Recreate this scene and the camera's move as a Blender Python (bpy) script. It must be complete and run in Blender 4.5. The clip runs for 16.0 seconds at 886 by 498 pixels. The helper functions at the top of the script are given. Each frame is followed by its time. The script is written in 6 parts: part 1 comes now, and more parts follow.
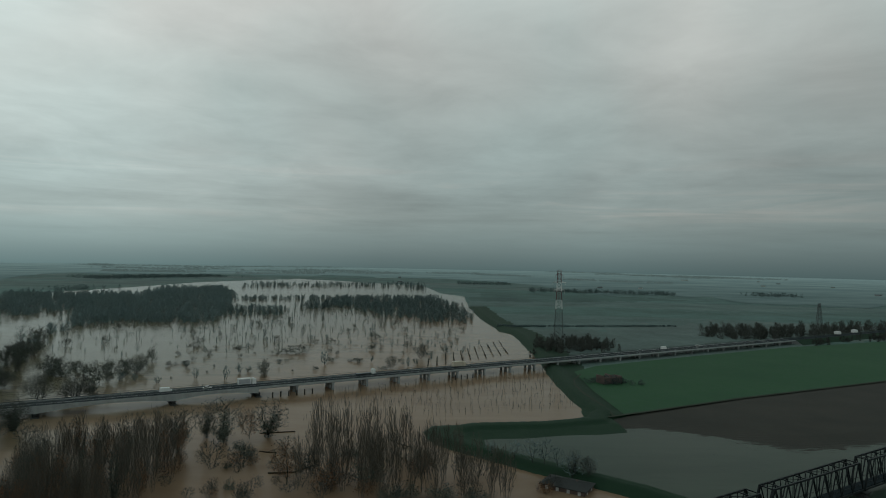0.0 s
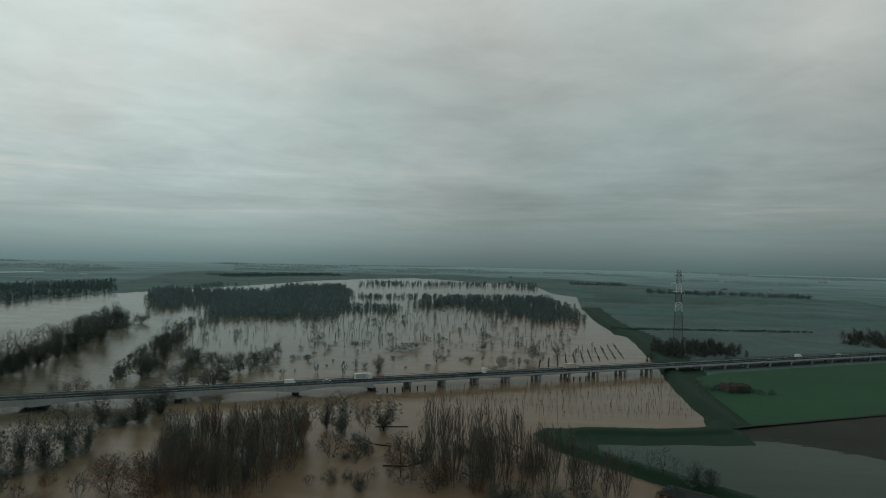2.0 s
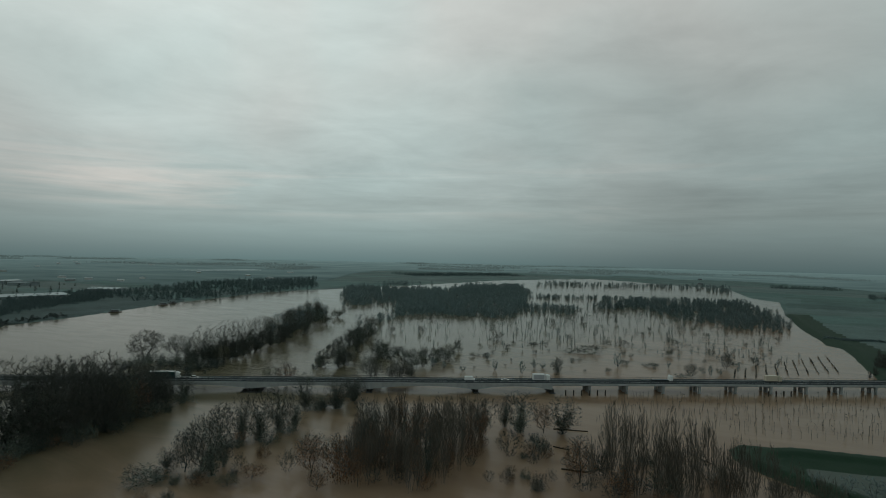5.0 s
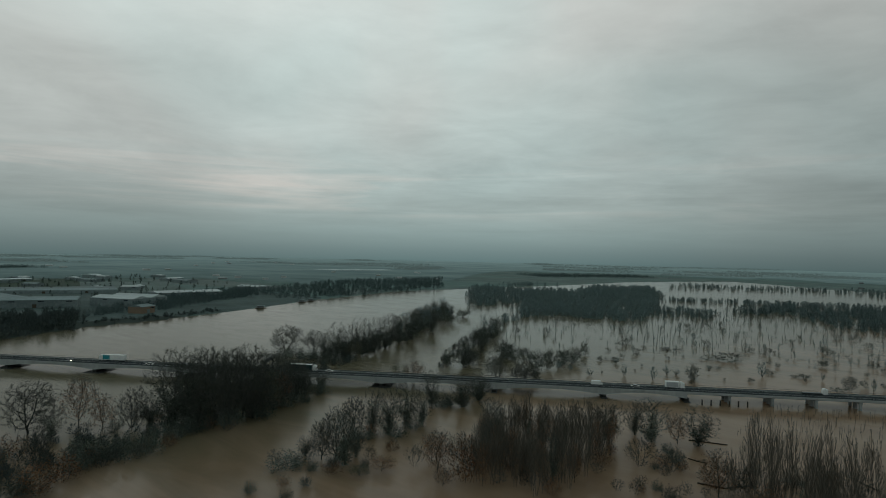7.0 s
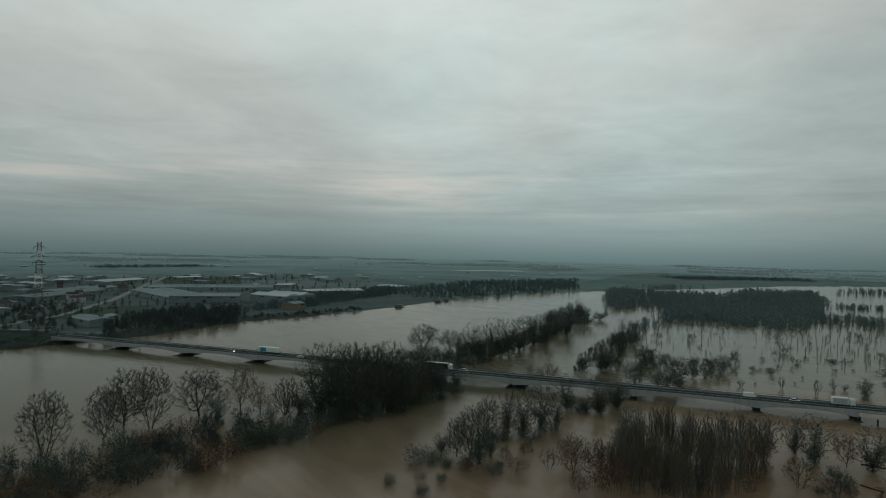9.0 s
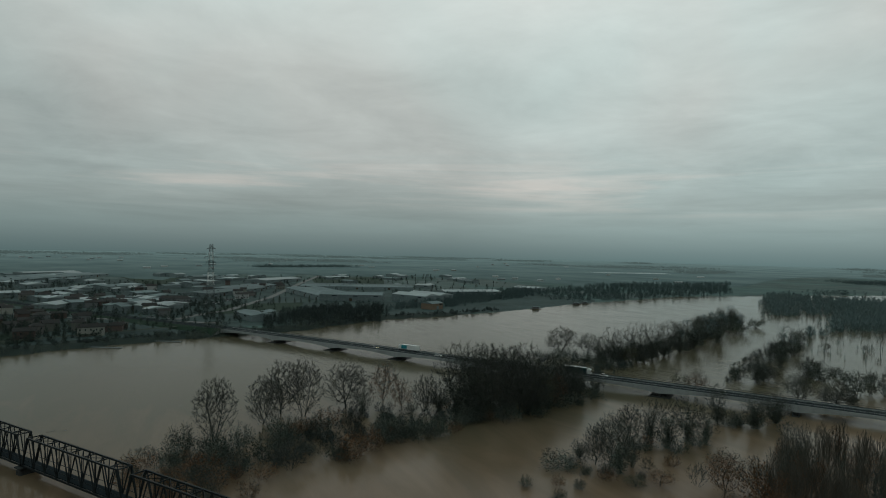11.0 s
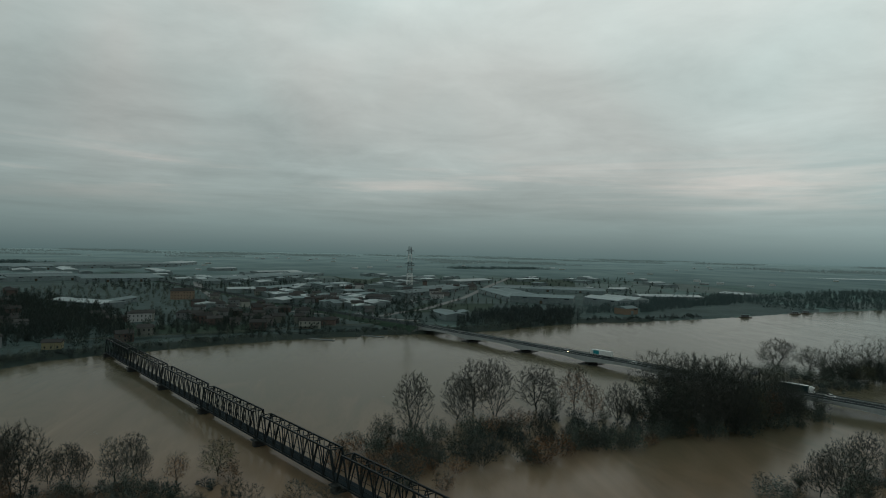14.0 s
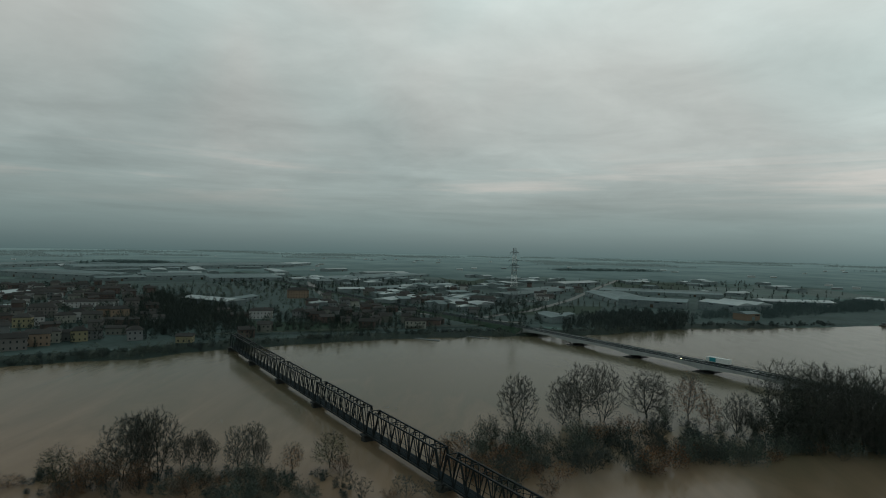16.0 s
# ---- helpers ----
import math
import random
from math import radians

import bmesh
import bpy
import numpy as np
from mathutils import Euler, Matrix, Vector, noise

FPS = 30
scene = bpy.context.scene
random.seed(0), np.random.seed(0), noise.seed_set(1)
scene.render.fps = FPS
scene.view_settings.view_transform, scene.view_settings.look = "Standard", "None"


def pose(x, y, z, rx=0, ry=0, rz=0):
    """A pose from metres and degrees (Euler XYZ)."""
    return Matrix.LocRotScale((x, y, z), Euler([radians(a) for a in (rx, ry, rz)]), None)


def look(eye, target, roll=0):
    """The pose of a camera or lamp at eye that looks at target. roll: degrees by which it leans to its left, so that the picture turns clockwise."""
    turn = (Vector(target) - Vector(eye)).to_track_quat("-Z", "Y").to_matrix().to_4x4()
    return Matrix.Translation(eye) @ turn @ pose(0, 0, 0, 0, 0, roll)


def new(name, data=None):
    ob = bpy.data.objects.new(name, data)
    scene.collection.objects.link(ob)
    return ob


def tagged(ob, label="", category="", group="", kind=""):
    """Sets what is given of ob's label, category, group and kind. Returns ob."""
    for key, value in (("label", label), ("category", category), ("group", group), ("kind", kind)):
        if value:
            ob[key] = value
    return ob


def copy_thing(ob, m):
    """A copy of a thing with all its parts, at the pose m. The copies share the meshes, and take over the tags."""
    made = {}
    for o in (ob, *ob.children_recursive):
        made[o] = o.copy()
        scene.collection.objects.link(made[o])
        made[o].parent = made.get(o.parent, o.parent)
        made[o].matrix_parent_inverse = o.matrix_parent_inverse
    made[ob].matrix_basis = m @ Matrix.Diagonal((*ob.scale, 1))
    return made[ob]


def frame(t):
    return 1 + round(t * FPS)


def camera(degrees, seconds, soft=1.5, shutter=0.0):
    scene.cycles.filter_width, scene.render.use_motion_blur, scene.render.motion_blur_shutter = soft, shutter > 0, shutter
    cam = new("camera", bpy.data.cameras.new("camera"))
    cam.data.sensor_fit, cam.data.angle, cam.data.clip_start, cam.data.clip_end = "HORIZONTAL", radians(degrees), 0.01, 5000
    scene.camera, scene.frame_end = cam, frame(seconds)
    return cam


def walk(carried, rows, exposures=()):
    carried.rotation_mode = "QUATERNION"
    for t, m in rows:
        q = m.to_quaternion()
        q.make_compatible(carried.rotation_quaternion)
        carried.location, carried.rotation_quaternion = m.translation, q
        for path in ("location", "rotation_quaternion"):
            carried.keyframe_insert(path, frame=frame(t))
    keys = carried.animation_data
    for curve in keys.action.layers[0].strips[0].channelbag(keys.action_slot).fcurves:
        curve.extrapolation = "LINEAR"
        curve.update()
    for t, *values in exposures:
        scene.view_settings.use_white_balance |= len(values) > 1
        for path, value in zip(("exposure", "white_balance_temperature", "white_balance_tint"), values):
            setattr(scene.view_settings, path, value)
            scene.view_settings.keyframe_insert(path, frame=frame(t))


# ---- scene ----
cam = camera(71.05, 16.0, 1.0)
PATH = [
    (0, pose(0, 0, 75, 91.029, -1.143, -0.020)),
    (0.5, pose(0, 0, 75, 90.969, -1.169, 2.500)),
    (1, pose(0, 0, 75, 90.911, -1.191, 4.998)),
    (1.5, pose(0, 0, 75, 90.854, -1.210, 7.569)),
    (2, pose(0, 0, 75, 90.797, -1.226, 10.179)),
    (2.5, pose(0, 0, 75, 90.742, -1.240, 12.871)),
    (3, pose(0, 0, 75, 90.687, -1.252, 15.527)),
    (3.5, pose(0, 0, 75, 90.634, -1.262, 18.181)),
    (4, pose(0, 0, 75, 90.581, -1.270, 20.874)),
    (6.5, pose(0, 0, 75, 90.330, -1.295, 35.092)),
    (7, pose(0, 0, 75, 90.282, -1.299, 37.954)),
    (7.5, pose(0, 0, 75, 90.236, -1.301, 40.973)),
    (8, pose(0, 0, 75, 90.190, -1.303, 44.015)),
    (8.5, pose(0, 0, 75, 90.146, -1.305, 47.137)),
    (9, pose(0, 0, 75, 90.103, -1.306, 50.288)),
    (11.5, pose(0, 0, 75, 89.910, -1.303, 66.012)),
    (12, pose(0, 0, 75, 89.877, -1.300, 69.146)),
    (12.5, pose(0, 0, 75, 89.845, -1.295, 72.147)),
    (13, pose(0, 0, 75, 89.816, -1.288, 75.013)),
    (13.5, pose(0, 0, 75, 89.790, -1.279, 77.701)),
    (14, pose(0, 0, 75, 89.766, -1.267, 80.314)),
    (14.5, pose(0, 0, 75, 89.745, -1.253, 82.815)),
    (15, pose(0, 0, 75, 89.726, -1.236, 85.272)),
    (15.5, pose(0, 0, 75, 89.712, -1.215, 87.582)),
    (16, pose(0, 0, 75, 89.700, -1.190, 89.921)),
]
walk(cam, PATH, [(0, 0.06), (4, 0.0), (8, -0.08), (11.5, -0.06), (16, 0.0)])

# ---- world and light: a closed grey cloud cover over a hazy plain ----
SUN_AZ, SUN_EL = 62.0, 60.0


def direction(az, el):
    """Unit vector; az in degrees to the left of +y."""
    a, e = radians(az), radians(el)
    return Vector((-math.sin(a) * math.cos(e), math.cos(a) * math.cos(e), math.sin(e)))


class Nodes:
    """Short-hand to wire a node tree."""

    def __init__(self, tree):
        self.tree = tree
        tree.nodes.clear()

    def add(self, kind, **props):
        node = self.tree.nodes.new(kind)
        for key, value in props.items():
            if key == "operation":
                node.operation = value
            elif key == "blend_type":
                node.blend_type = value
            elif key == "data_type":
                node.data_type = value
            elif key == "sky_type":
                node.sky_type = value
            elif key == "feature":
                node.feature = value
        return node

    def link(self, a, b):
        self.tree.links.new(a, b)

    def put(self, socket, value):
        if isinstance(value, bpy.types.NodeSocket):
            self.link(value, socket)
        else:
            socket.default_value = value

    def math(self, op, a, b=0.0, c=None):
        n = self.add("ShaderNodeMath", operation=op)
        self.put(n.inputs[0], a)
        self.put(n.inputs[1], b)
        if c is not None:
            self.put(n.inputs[2], c)
        return n.outputs[0]

    def vmath(self, op, a, b=(0, 0, 0)):
        n = self.add("ShaderNodeVectorMath", operation=op)
        self.put(n.inputs[0], a)
        self.put(n.inputs[1], b)
        return n.outputs["Value"] if op in ("DOT_PRODUCT", "LENGTH") else n.outputs["Vector"]

    def noise(self, vec, scale, detail=4.0, rough=0.55, distortion=0.0):
        n = self.add("ShaderNodeTexNoise")
        self.put(n.inputs["Vector"], vec)
        n.inputs["Scale"].default_value = scale
        n.inputs["Detail"].default_value = detail
        n.inputs["Roughness"].default_value = rough
        n.inputs["Distortion"].default_value = distortion
        return n.outputs["Fac"]

    def ramp(self, fac, stops):
        n = self.add("ShaderNodeValToRGB")
        self.put(n.inputs["Fac"], fac)
        el = n.color_ramp.elements
        while len(el) < len(stops):
            el.new(0.5)
        for e, (p, c) in zip(el, stops):
            e.position = p
            e.color = (c, c, c, 1) if isinstance(c, (int, float)) else (*c, 1)
        return n.outputs["Color"]

    def mix(self, fac, a, b, blend="MIX"):
        n = self.add("ShaderNodeMix", data_type="RGBA", blend_type=blend)
        self.put(n.inputs["Factor"], fac)
        for sock, v in ((n.inputs[6], a), (n.inputs[7], b)):
            self.put(sock, v if isinstance(v, bpy.types.NodeSocket) else (*v, 1))
        return n.outputs[2]

    def remap(self, value, lo, hi, a=0.0, b=1.0):
        n = self.add("ShaderNodeMapRange")
        self.put(n.inputs["Value"], value)
        for key, v in (("From Min", lo), ("From Max", hi), ("To Min", a), ("To Max", b)):
            n.inputs[key].default_value = v
        return n.outputs["Result"]


def build_world():
    world = bpy.data.worlds.new("overcast_sky")
    world.use_nodes = True
    scene.world = world
    n = Nodes(world.node_tree)
    d = n.add("ShaderNodeTexCoord").outputs["Generated"]
    split = n.add("ShaderNodeSeparateXYZ")
    n.link(d, split.inputs[0])
    z = split.outputs["Z"]
    # brightness with height above the horizon
    base = n.ramp(n.remap(z, -0.05, 0.80), [
        (0.00, (0.066, 0.105, 0.106)), (0.037, (0.082, 0.130, 0.132)), (0.060, (0.122, 0.170, 0.171)), (0.095, (0.195, 0.248, 0.245)),
        (0.14, (0.268, 0.312, 0.302)), (0.21, (0.335, 0.388, 0.376)), (0.35, (0.385, 0.440, 0.424)), (0.52, (0.51, 0.57, 0.55)), (0.66, (0.42, 0.49, 0.475)), (0.74, (0.30, 0.42, 0.415)), (1.0, (0.130, 0.200, 0.200))])
    # thin cover where the sun stands, thick away from it
    def lobe(az, el, lo, a, b):
        return n.remap(n.vmath("DOT_PRODUCT", d, direction(az, el)), lo, 1.0, a, b)
    glow = n.math("MULTIPLY", n.math("MULTIPLY", lobe(60, 34, 0.35, 0.92, 1.17), lobe(8, 22, 0.88, 1.0, 0.84)), n.math("MULTIPLY", lobe(-36, 3, 0.93, 1.0, 0.80), lobe(34, 3, 0.88, 1.0, 1.28)))
    # layered cloud, drawn out along the horizon: direction cast on a plane overhead
    flat = n.add("ShaderNodeCombineXYZ")
    height = n.math("ADD", n.math("MAXIMUM", z, 0.0), 0.09)
    n.put(flat.inputs[0], n.math("DIVIDE", split.outputs["X"], height))
    n.put(flat.inputs[1], n.math("DIVIDE", split.outputs["Y"], height))
    big = n.noise(flat.outputs[0], 0.42, 5.0, 0.55, 0.3)
    fine = n.noise(flat.outputs[0], 1.5, 7.0, 0.62, 0.35)
    cloud = n.math("ADD", n.remap(big, 0.3, 0.7, -0.15, 0.15), n.remap(fine, 0.3, 0.7, -0.10, 0.10))
    calm = n.remap(z, 0.0, 0.13, 0.0, 1.0)
    shade = n.math("MULTIPLY_ADD", cloud, calm, 1.0)
    # pale rosy streaks low over the plain, cut by darker bars
    bars = n.add("ShaderNodeCombineXYZ")
    n.put(bars.inputs[0], n.math("MULTIPLY", split.outputs["X"], 2.6))
    n.put(bars.inputs[1], n.math("MULTIPLY", split.outputs["Y"], 2.6))
    n.put(bars.inputs[2], n.math("MULTIPLY", z, 42.0))
    streak = n.noise(bars.outputs[0], 1.0, 5.0, 0.55, 0.5)
    band = n.math("MULTIPLY", n.remap(z, 0.045, 0.085), n.remap(z, 0.16, 0.095))
    rosy = n.math("MULTIPLY", band, n.remap(streak, 0.5, 0.72))
    dark = n.math("MULTIPLY", n.math("MULTIPLY", n.remap(z, 0.015, 0.05), n.remap(z, 0.17, 0.08)), n.remap(streak, 0.5, 0.3))
    tone = n.math("MULTIPLY", n.math("MULTIPLY", glow, shade), n.remap(dark, 0.0, 1.0, 1.0, 0.87))
    col = n.mix(1.0, base, tone, "MULTIPLY")
    tint = n.mix(rosy, (1, 1, 1), (1.42, 1.22, 1.18))
    col = n.mix(1.0, col, tint, "MULTIPLY")
    hue = n.noise(d, 2.1, 2.0, 0.5, 0.4)
    col = n.mix(1.0, col, n.mix(n.math("MULTIPLY", n.remap(hue, 0.36, 0.64), n.remap(z, 0.05, 0.16, 0.35, 1.0)), (0.955, 1.012, 1.014), (1.065, 0.996, 0.982)), "MULTIPLY")
    sky = n.add("ShaderNodeTexSky", sky_type="NISHITA")
    sky.sun_disc = False
    sky.sun_elevation, sky.sun_rotation = radians(SUN_EL), radians(-SUN_AZ)
    clear = n.add("ShaderNodeBackground")
    n.link(sky.outputs[0], clear.inputs["Color"])
    clear.inputs["Strength"].default_value = 0.002
    cover = n.add("ShaderNodeBackground")
    n.link(col, cover.inputs["Color"])
    cover.inputs["Strength"].default_value = 1.0
    both = n.add("ShaderNodeAddShader")
    n.link(clear.outputs[0], both.inputs[0])
    n.link(cover.outputs[0], both.inputs[1])
    out = n.add("ShaderNodeOutputWorld")
    n.link(both.outputs[0], out.inputs["Surface"])


build_world()
lamp = bpy.data.lights.new("sun", "SUN")
lamp.energy, lamp.angle, lamp.color = 0.27, radians(90), (1.0, 0.99, 0.95)
new("sun", lamp).matrix_world = look(direction(SUN_AZ, SUN_EL) * 1000, (0, 0, 0))


# ---- materials ----
def material(name, col_a, col_b, scale=1.0, rough=0.85, bump=0.0, bump_scale=None, metal=0.0, vary=0.0, coarse=None, ior=1.45, spec=0.2, stretch=(1, 1, 1), glow=0.0):
    """Two tones mixed by grain and by large blotches, with relief; vary: change from object to object."""
    m = bpy.data.materials.new(name)
    m.use_nodes = True
    n = Nodes(m.node_tree)
    coord = n.add("ShaderNodeTexCoord").outputs["Object"]
    if stretch != (1, 1, 1):
        coord = n.vmath("MULTIPLY", coord, stretch)
    grain = n.noise(coord, scale, 5.0, 0.6)
    blot = n.noise(coord, scale * 0.13 if coarse is None else coarse, 3.0, 0.5)
    fac = n.math("ADD", n.remap(grain, 0.3, 0.7, 0.0, 0.55), n.remap(blot, 0.3, 0.7, 0.0, 0.45))
    col = n.mix(fac, col_a, col_b)
    if vary:
        rnd = n.add("ShaderNodeObjectInfo").outputs["Random"]
        col = n.mix(1.0, col, n.ramp(rnd, [(0.0, 1.0 - vary), (1.0, 1.0 + vary)]), "MULTIPLY")
    p = n.add("ShaderNodeBsdfPrincipled")
    n.link(col, p.inputs["Base Color"])
    n.put(p.inputs["Roughness"], n.remap(grain, 0.3, 0.7, max(0.02, rough - 0.08), min(1.0, rough + 0.08)))
    p.inputs["Metallic"].default_value = metal
    p.inputs["IOR"].default_value = ior
    p.inputs["Specular IOR Level"].default_value = spec
    # glow: even blue-green emission that paints haze over far things
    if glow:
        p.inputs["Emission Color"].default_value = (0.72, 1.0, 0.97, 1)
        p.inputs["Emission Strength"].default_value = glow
    if bump:
        b = n.add("ShaderNodeBump")
        b.inputs["Strength"].default_value = 1.0
        b.inputs["Distance"].default_value = bump
        n.put(b.inputs["Height"], n.noise(coord, bump_scale or scale * 2, 4.0, 0.6))
        n.link(b.outputs[0], p.inputs["Normal"])
    out = n.add("ShaderNodeOutputMaterial")
    n.link(p.outputs[0], out.inputs["Surface"])
    return m


def far_plain_material():
    """The farthest plain, paler and bluer towards the horizon: haze painted as a growing glow."""
    m = bpy.data.materials.new("hazed_distant_plain")
    m.use_nodes = True
    n = Nodes(m.node_tree)
    coord = n.add("ShaderNodeTexCoord").outputs["Object"]
    strips = n.vmath("MULTIPLY", coord, (0.9, 1.4, 1.0))
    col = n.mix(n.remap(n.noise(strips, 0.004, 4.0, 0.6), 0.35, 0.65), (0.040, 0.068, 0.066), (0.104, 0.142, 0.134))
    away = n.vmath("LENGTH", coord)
    p = n.add("ShaderNodeBsdfPrincipled")
    n.link(col, p.inputs["Base Color"])
    p.inputs["Roughness"].default_value = 1.0
    p.inputs["Specular IOR Level"].default_value = 0.02
    # blue-green emission in place of haze, stronger with distance
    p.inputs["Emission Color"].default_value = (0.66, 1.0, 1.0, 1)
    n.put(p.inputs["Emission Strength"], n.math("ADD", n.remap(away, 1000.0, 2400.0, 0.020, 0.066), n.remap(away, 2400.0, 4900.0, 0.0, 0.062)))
    out = n.add("ShaderNodeOutputMaterial")
    n.link(p.outputs[0], out.inputs["Surface"])
    return m


def water_material(name, col_a, col_b, rough=0.10, deep=None, ior=1.10):
    m = bpy.data.materials.new(name)
    m.use_nodes = True
    n = Nodes(m.node_tree)
    coord = n.add("ShaderNodeTexCoord").outputs["Object"]
    # silt plumes drawn out along the current
    flow = n.add("ShaderNodeMapping")
    flow.inputs["Rotation"].default_value = (0, 0, radians(-62))
    flow.inputs["Scale"].default_value = (0.35, 1.6, 1.0)
    n.link(coord, flow.inputs["Vector"])
    plume = n.noise(flow.outputs[0], 0.022, 5.0, 0.6, 1.2)
    col = n.mix(n.remap(plume, 0.32, 0.68), col_a, col_b)
    if deep:
        # the main stream carries darker, greener water than the drowned fields
        axis = n.math("ADD", n.vmath("DOT_PRODUCT", coord, (1.0, -0.25, 0.0)), n.remap(plume, 0.2, 0.8, -70, 70))
        col = n.mix(n.remap(axis, -170.0, -320.0), col, deep)
    p = n.add("ShaderNodeBsdfPrincipled")
    n.link(col, p.inputs["Base Color"])
    swirl = n.noise(flow.outputs[0], 0.05, 6.0, 0.65, 1.5)
    n.put(p.inputs["Roughness"], n.remap(swirl, 0.35, 0.68, rough, rough + 0.12))
    p.inputs["IOR"].default_value = ior
    ripple = n.noise(flow.outputs[0], 0.9, 3.0, 0.6, 0.4)
    wave = n.noise(flow.outputs[0], 0.16, 3.0, 0.6, 0.8)
    b = n.add("ShaderNodeBump")
    b.inputs["Strength"].default_value = 1.0
    b.inputs["Distance"].default_value = 0.026
    n.put(b.inputs["Height"], n.math("MULTIPLY_ADD", wave, 3.0, ripple))
    n.link(b.outputs[0], p.inputs["Normal"])
    out = n.add("ShaderNodeOutputMaterial")
    n.link(p.outputs[0], out.inputs["Surface"])
    return m


def plain_material():
    """The wide plain: a patchwork of winter fields, meadow and bare soil."""
    m = bpy.data.materials.new("farmland")
    m.use_nodes = True
    n = Nodes(m.node_tree)
    coord = n.add("ShaderNodeTexCoord").outputs["Object"]
    turn = n.add("ShaderNodeMapping")
    turn.inputs["Rotation"].default_value = (0, 0, radians(31))
    turn.inputs["Scale"].default_value = (0.0022, 0.0062, 1.0)
    n.link(coord, turn.inputs["Vector"])
    cell = n.add("ShaderNodeTexVoronoi")
    n.link(turn.outputs[0], cell.inputs["Vector"])
    cell.inputs["Scale"].default_value = 1.0
    cell.inputs["Randomness"].default_value = 0.75
    pick = n.add("ShaderNodeSeparateColor")
    n.link(cell.outputs["Color"], pick.inputs[0])
    crop = n.ramp(pick.outputs[0], [(0.0, (0.062, 0.100, 0.090)), (0.3, (0.080, 0.138, 0.122)), (0.55, (0.100, 0.130, 0.120)), (0.8, (0.088, 0.150, 0.136)), (1.0, (0.115, 0.144, 0.134))])
    grain = n.noise(coord, 0.35, 5.0, 0.65)
    blot = n.noise(coord, 0.012, 4.0, 0.6)
    col = n.mix(1.0, crop, n.remap(grain, 0.25, 0.75, 0.7, 1.3), "MULTIPLY")
    col = n.mix(1.0, col, n.remap(blot, 0.3, 0.7, 0.75, 1.25), "MULTIPLY")
    p = n.add("ShaderNodeBsdfPrincipled")
    n.link(col, p.inputs["Base Color"])
    p.inputs["Roughness"].default_value = 0.8
    p.inputs["Specular IOR Level"].default_value = 0.08
    b = n.add("ShaderNodeBump")
    b.inputs["Distance"].default_value = 0.12
    n.put(b.inputs["Height"], grain)
    n.link(b.outputs[0], p.inputs["Normal"])
    out = n.add("ShaderNodeOutputMaterial")
    n.link(p.outputs[0], out.inputs["Surface"])
    return m


MAT_PLAIN = plain_material()
MAT_RIVER = water_material("muddy_flood_water", (0.188, 0.121, 0.076), (0.236, 0.159, 0.104), 0.075, (0.116, 0.100, 0.064), ior=1.125)
MAT_POND = water_material("standing_field_water", (0.036, 0.056, 0.042), (0.048, 0.070, 0.053), 0.10, ior=1.09)
MAT_GRASS = material("winter_grass", (0.011, 0.031, 0.017), (0.020, 0.046, 0.025), 0.5, 0.85, 0.08, 2.0)
MAT_CROP = material("young_wheat", (0.018, 0.066, 0.030), (0.034, 0.094, 0.042), 0.25, 0.85, 0.05, 1.5, coarse=0.02)
MAT_SOIL = material("ploughed_soil", (0.030, 0.031, 0.026), (0.058, 0.052, 0.043), 0.3, 0.9, 0.12, 0.9)
MAT_ASPHALT = material("asphalt", (0.013, 0.019, 0.022), (0.022, 0.030, 0.034), 1.2, 0.9, 0.01, 8, spec=0.05)
MAT_CONCRETE = material("weathered_concrete", (0.135, 0.150, 0.152), (0.220, 0.236, 0.236), 0.6, 0.85, 0.02, 3, vary=0.08)
MAT_FASCIA = material("rain_streaked_pale_concrete", (0.26, 0.28, 0.28), (0.42, 0.44, 0.435), 0.6, 0.85, 0.02, 3, stretch=(1, 1, 0.15))
MAT_PIER = material("stained_pier_concrete", (0.20, 0.22, 0.22), (0.34, 0.355, 0.35), 0.7, 0.85, 0.02, 3, vary=0.1)
MAT_STEEL = material("dark_painted_steel", (0.010, 0.014, 0.015), (0.022, 0.028, 0.030), 1.5, 0.6, 0.004, 10, metal=0.2, vary=0.12)
MAT_GALV = material("galvanised_steel", (0.055, 0.070, 0.076), (0.095, 0.112, 0.118), 2.0, 0.5, metal=0.6)
MAT_BARK = material("grey_brown_bark", (0.038, 0.044, 0.040), (0.066, 0.071, 0.064), 1.5, 0.95, 0.03, 6, vary=0.2)
MAT_TWIG = material("bare_twigs", (0.052, 0.057, 0.051), (0.090, 0.093, 0.081), 0.4, 0.95, vary=0.3)
MAT_POPLAR = material("poplar_twigs", (0.086, 0.078, 0.064), (0.130, 0.118, 0.097), 0.4, 0.95, vary=0.2)
MAT_IVY = material("ivy_and_evergreen_leaves", (0.058, 0.074, 0.061), (0.098, 0.114, 0.091), 0.8, 0.8, vary=0.3)
MAT_RUST = material("withered_brown_leaves", (0.135, 0.070, 0.038), (0.215, 0.112, 0.058), 0.8, 0.85, vary=0.35)
MAT_OLIVE = material("late_olive_leaves", (0.070, 0.074, 0.040), (0.112, 0.110, 0.058), 0.8, 0.85, vary=0.3)
# far bare wood, its twig colour lifted pale and bluish to paint in haze
MAT_WOOD_FAR = material("hazed_leafless_woodland", (0.105, 0.150, 0.150), (0.170, 0.224, 0.220), 0.12, 1.0, vary=0.15)
MAT_RED = material("red_tower_paint", (0.085, 0.024, 0.024), (0.13, 0.038, 0.036), 1.0, 0.6)
MAT_GARDEN = material("garden_foliage", (0.026, 0.038, 0.034), (0.056, 0.068, 0.058), 0.05, 0.95, vary=0.1)
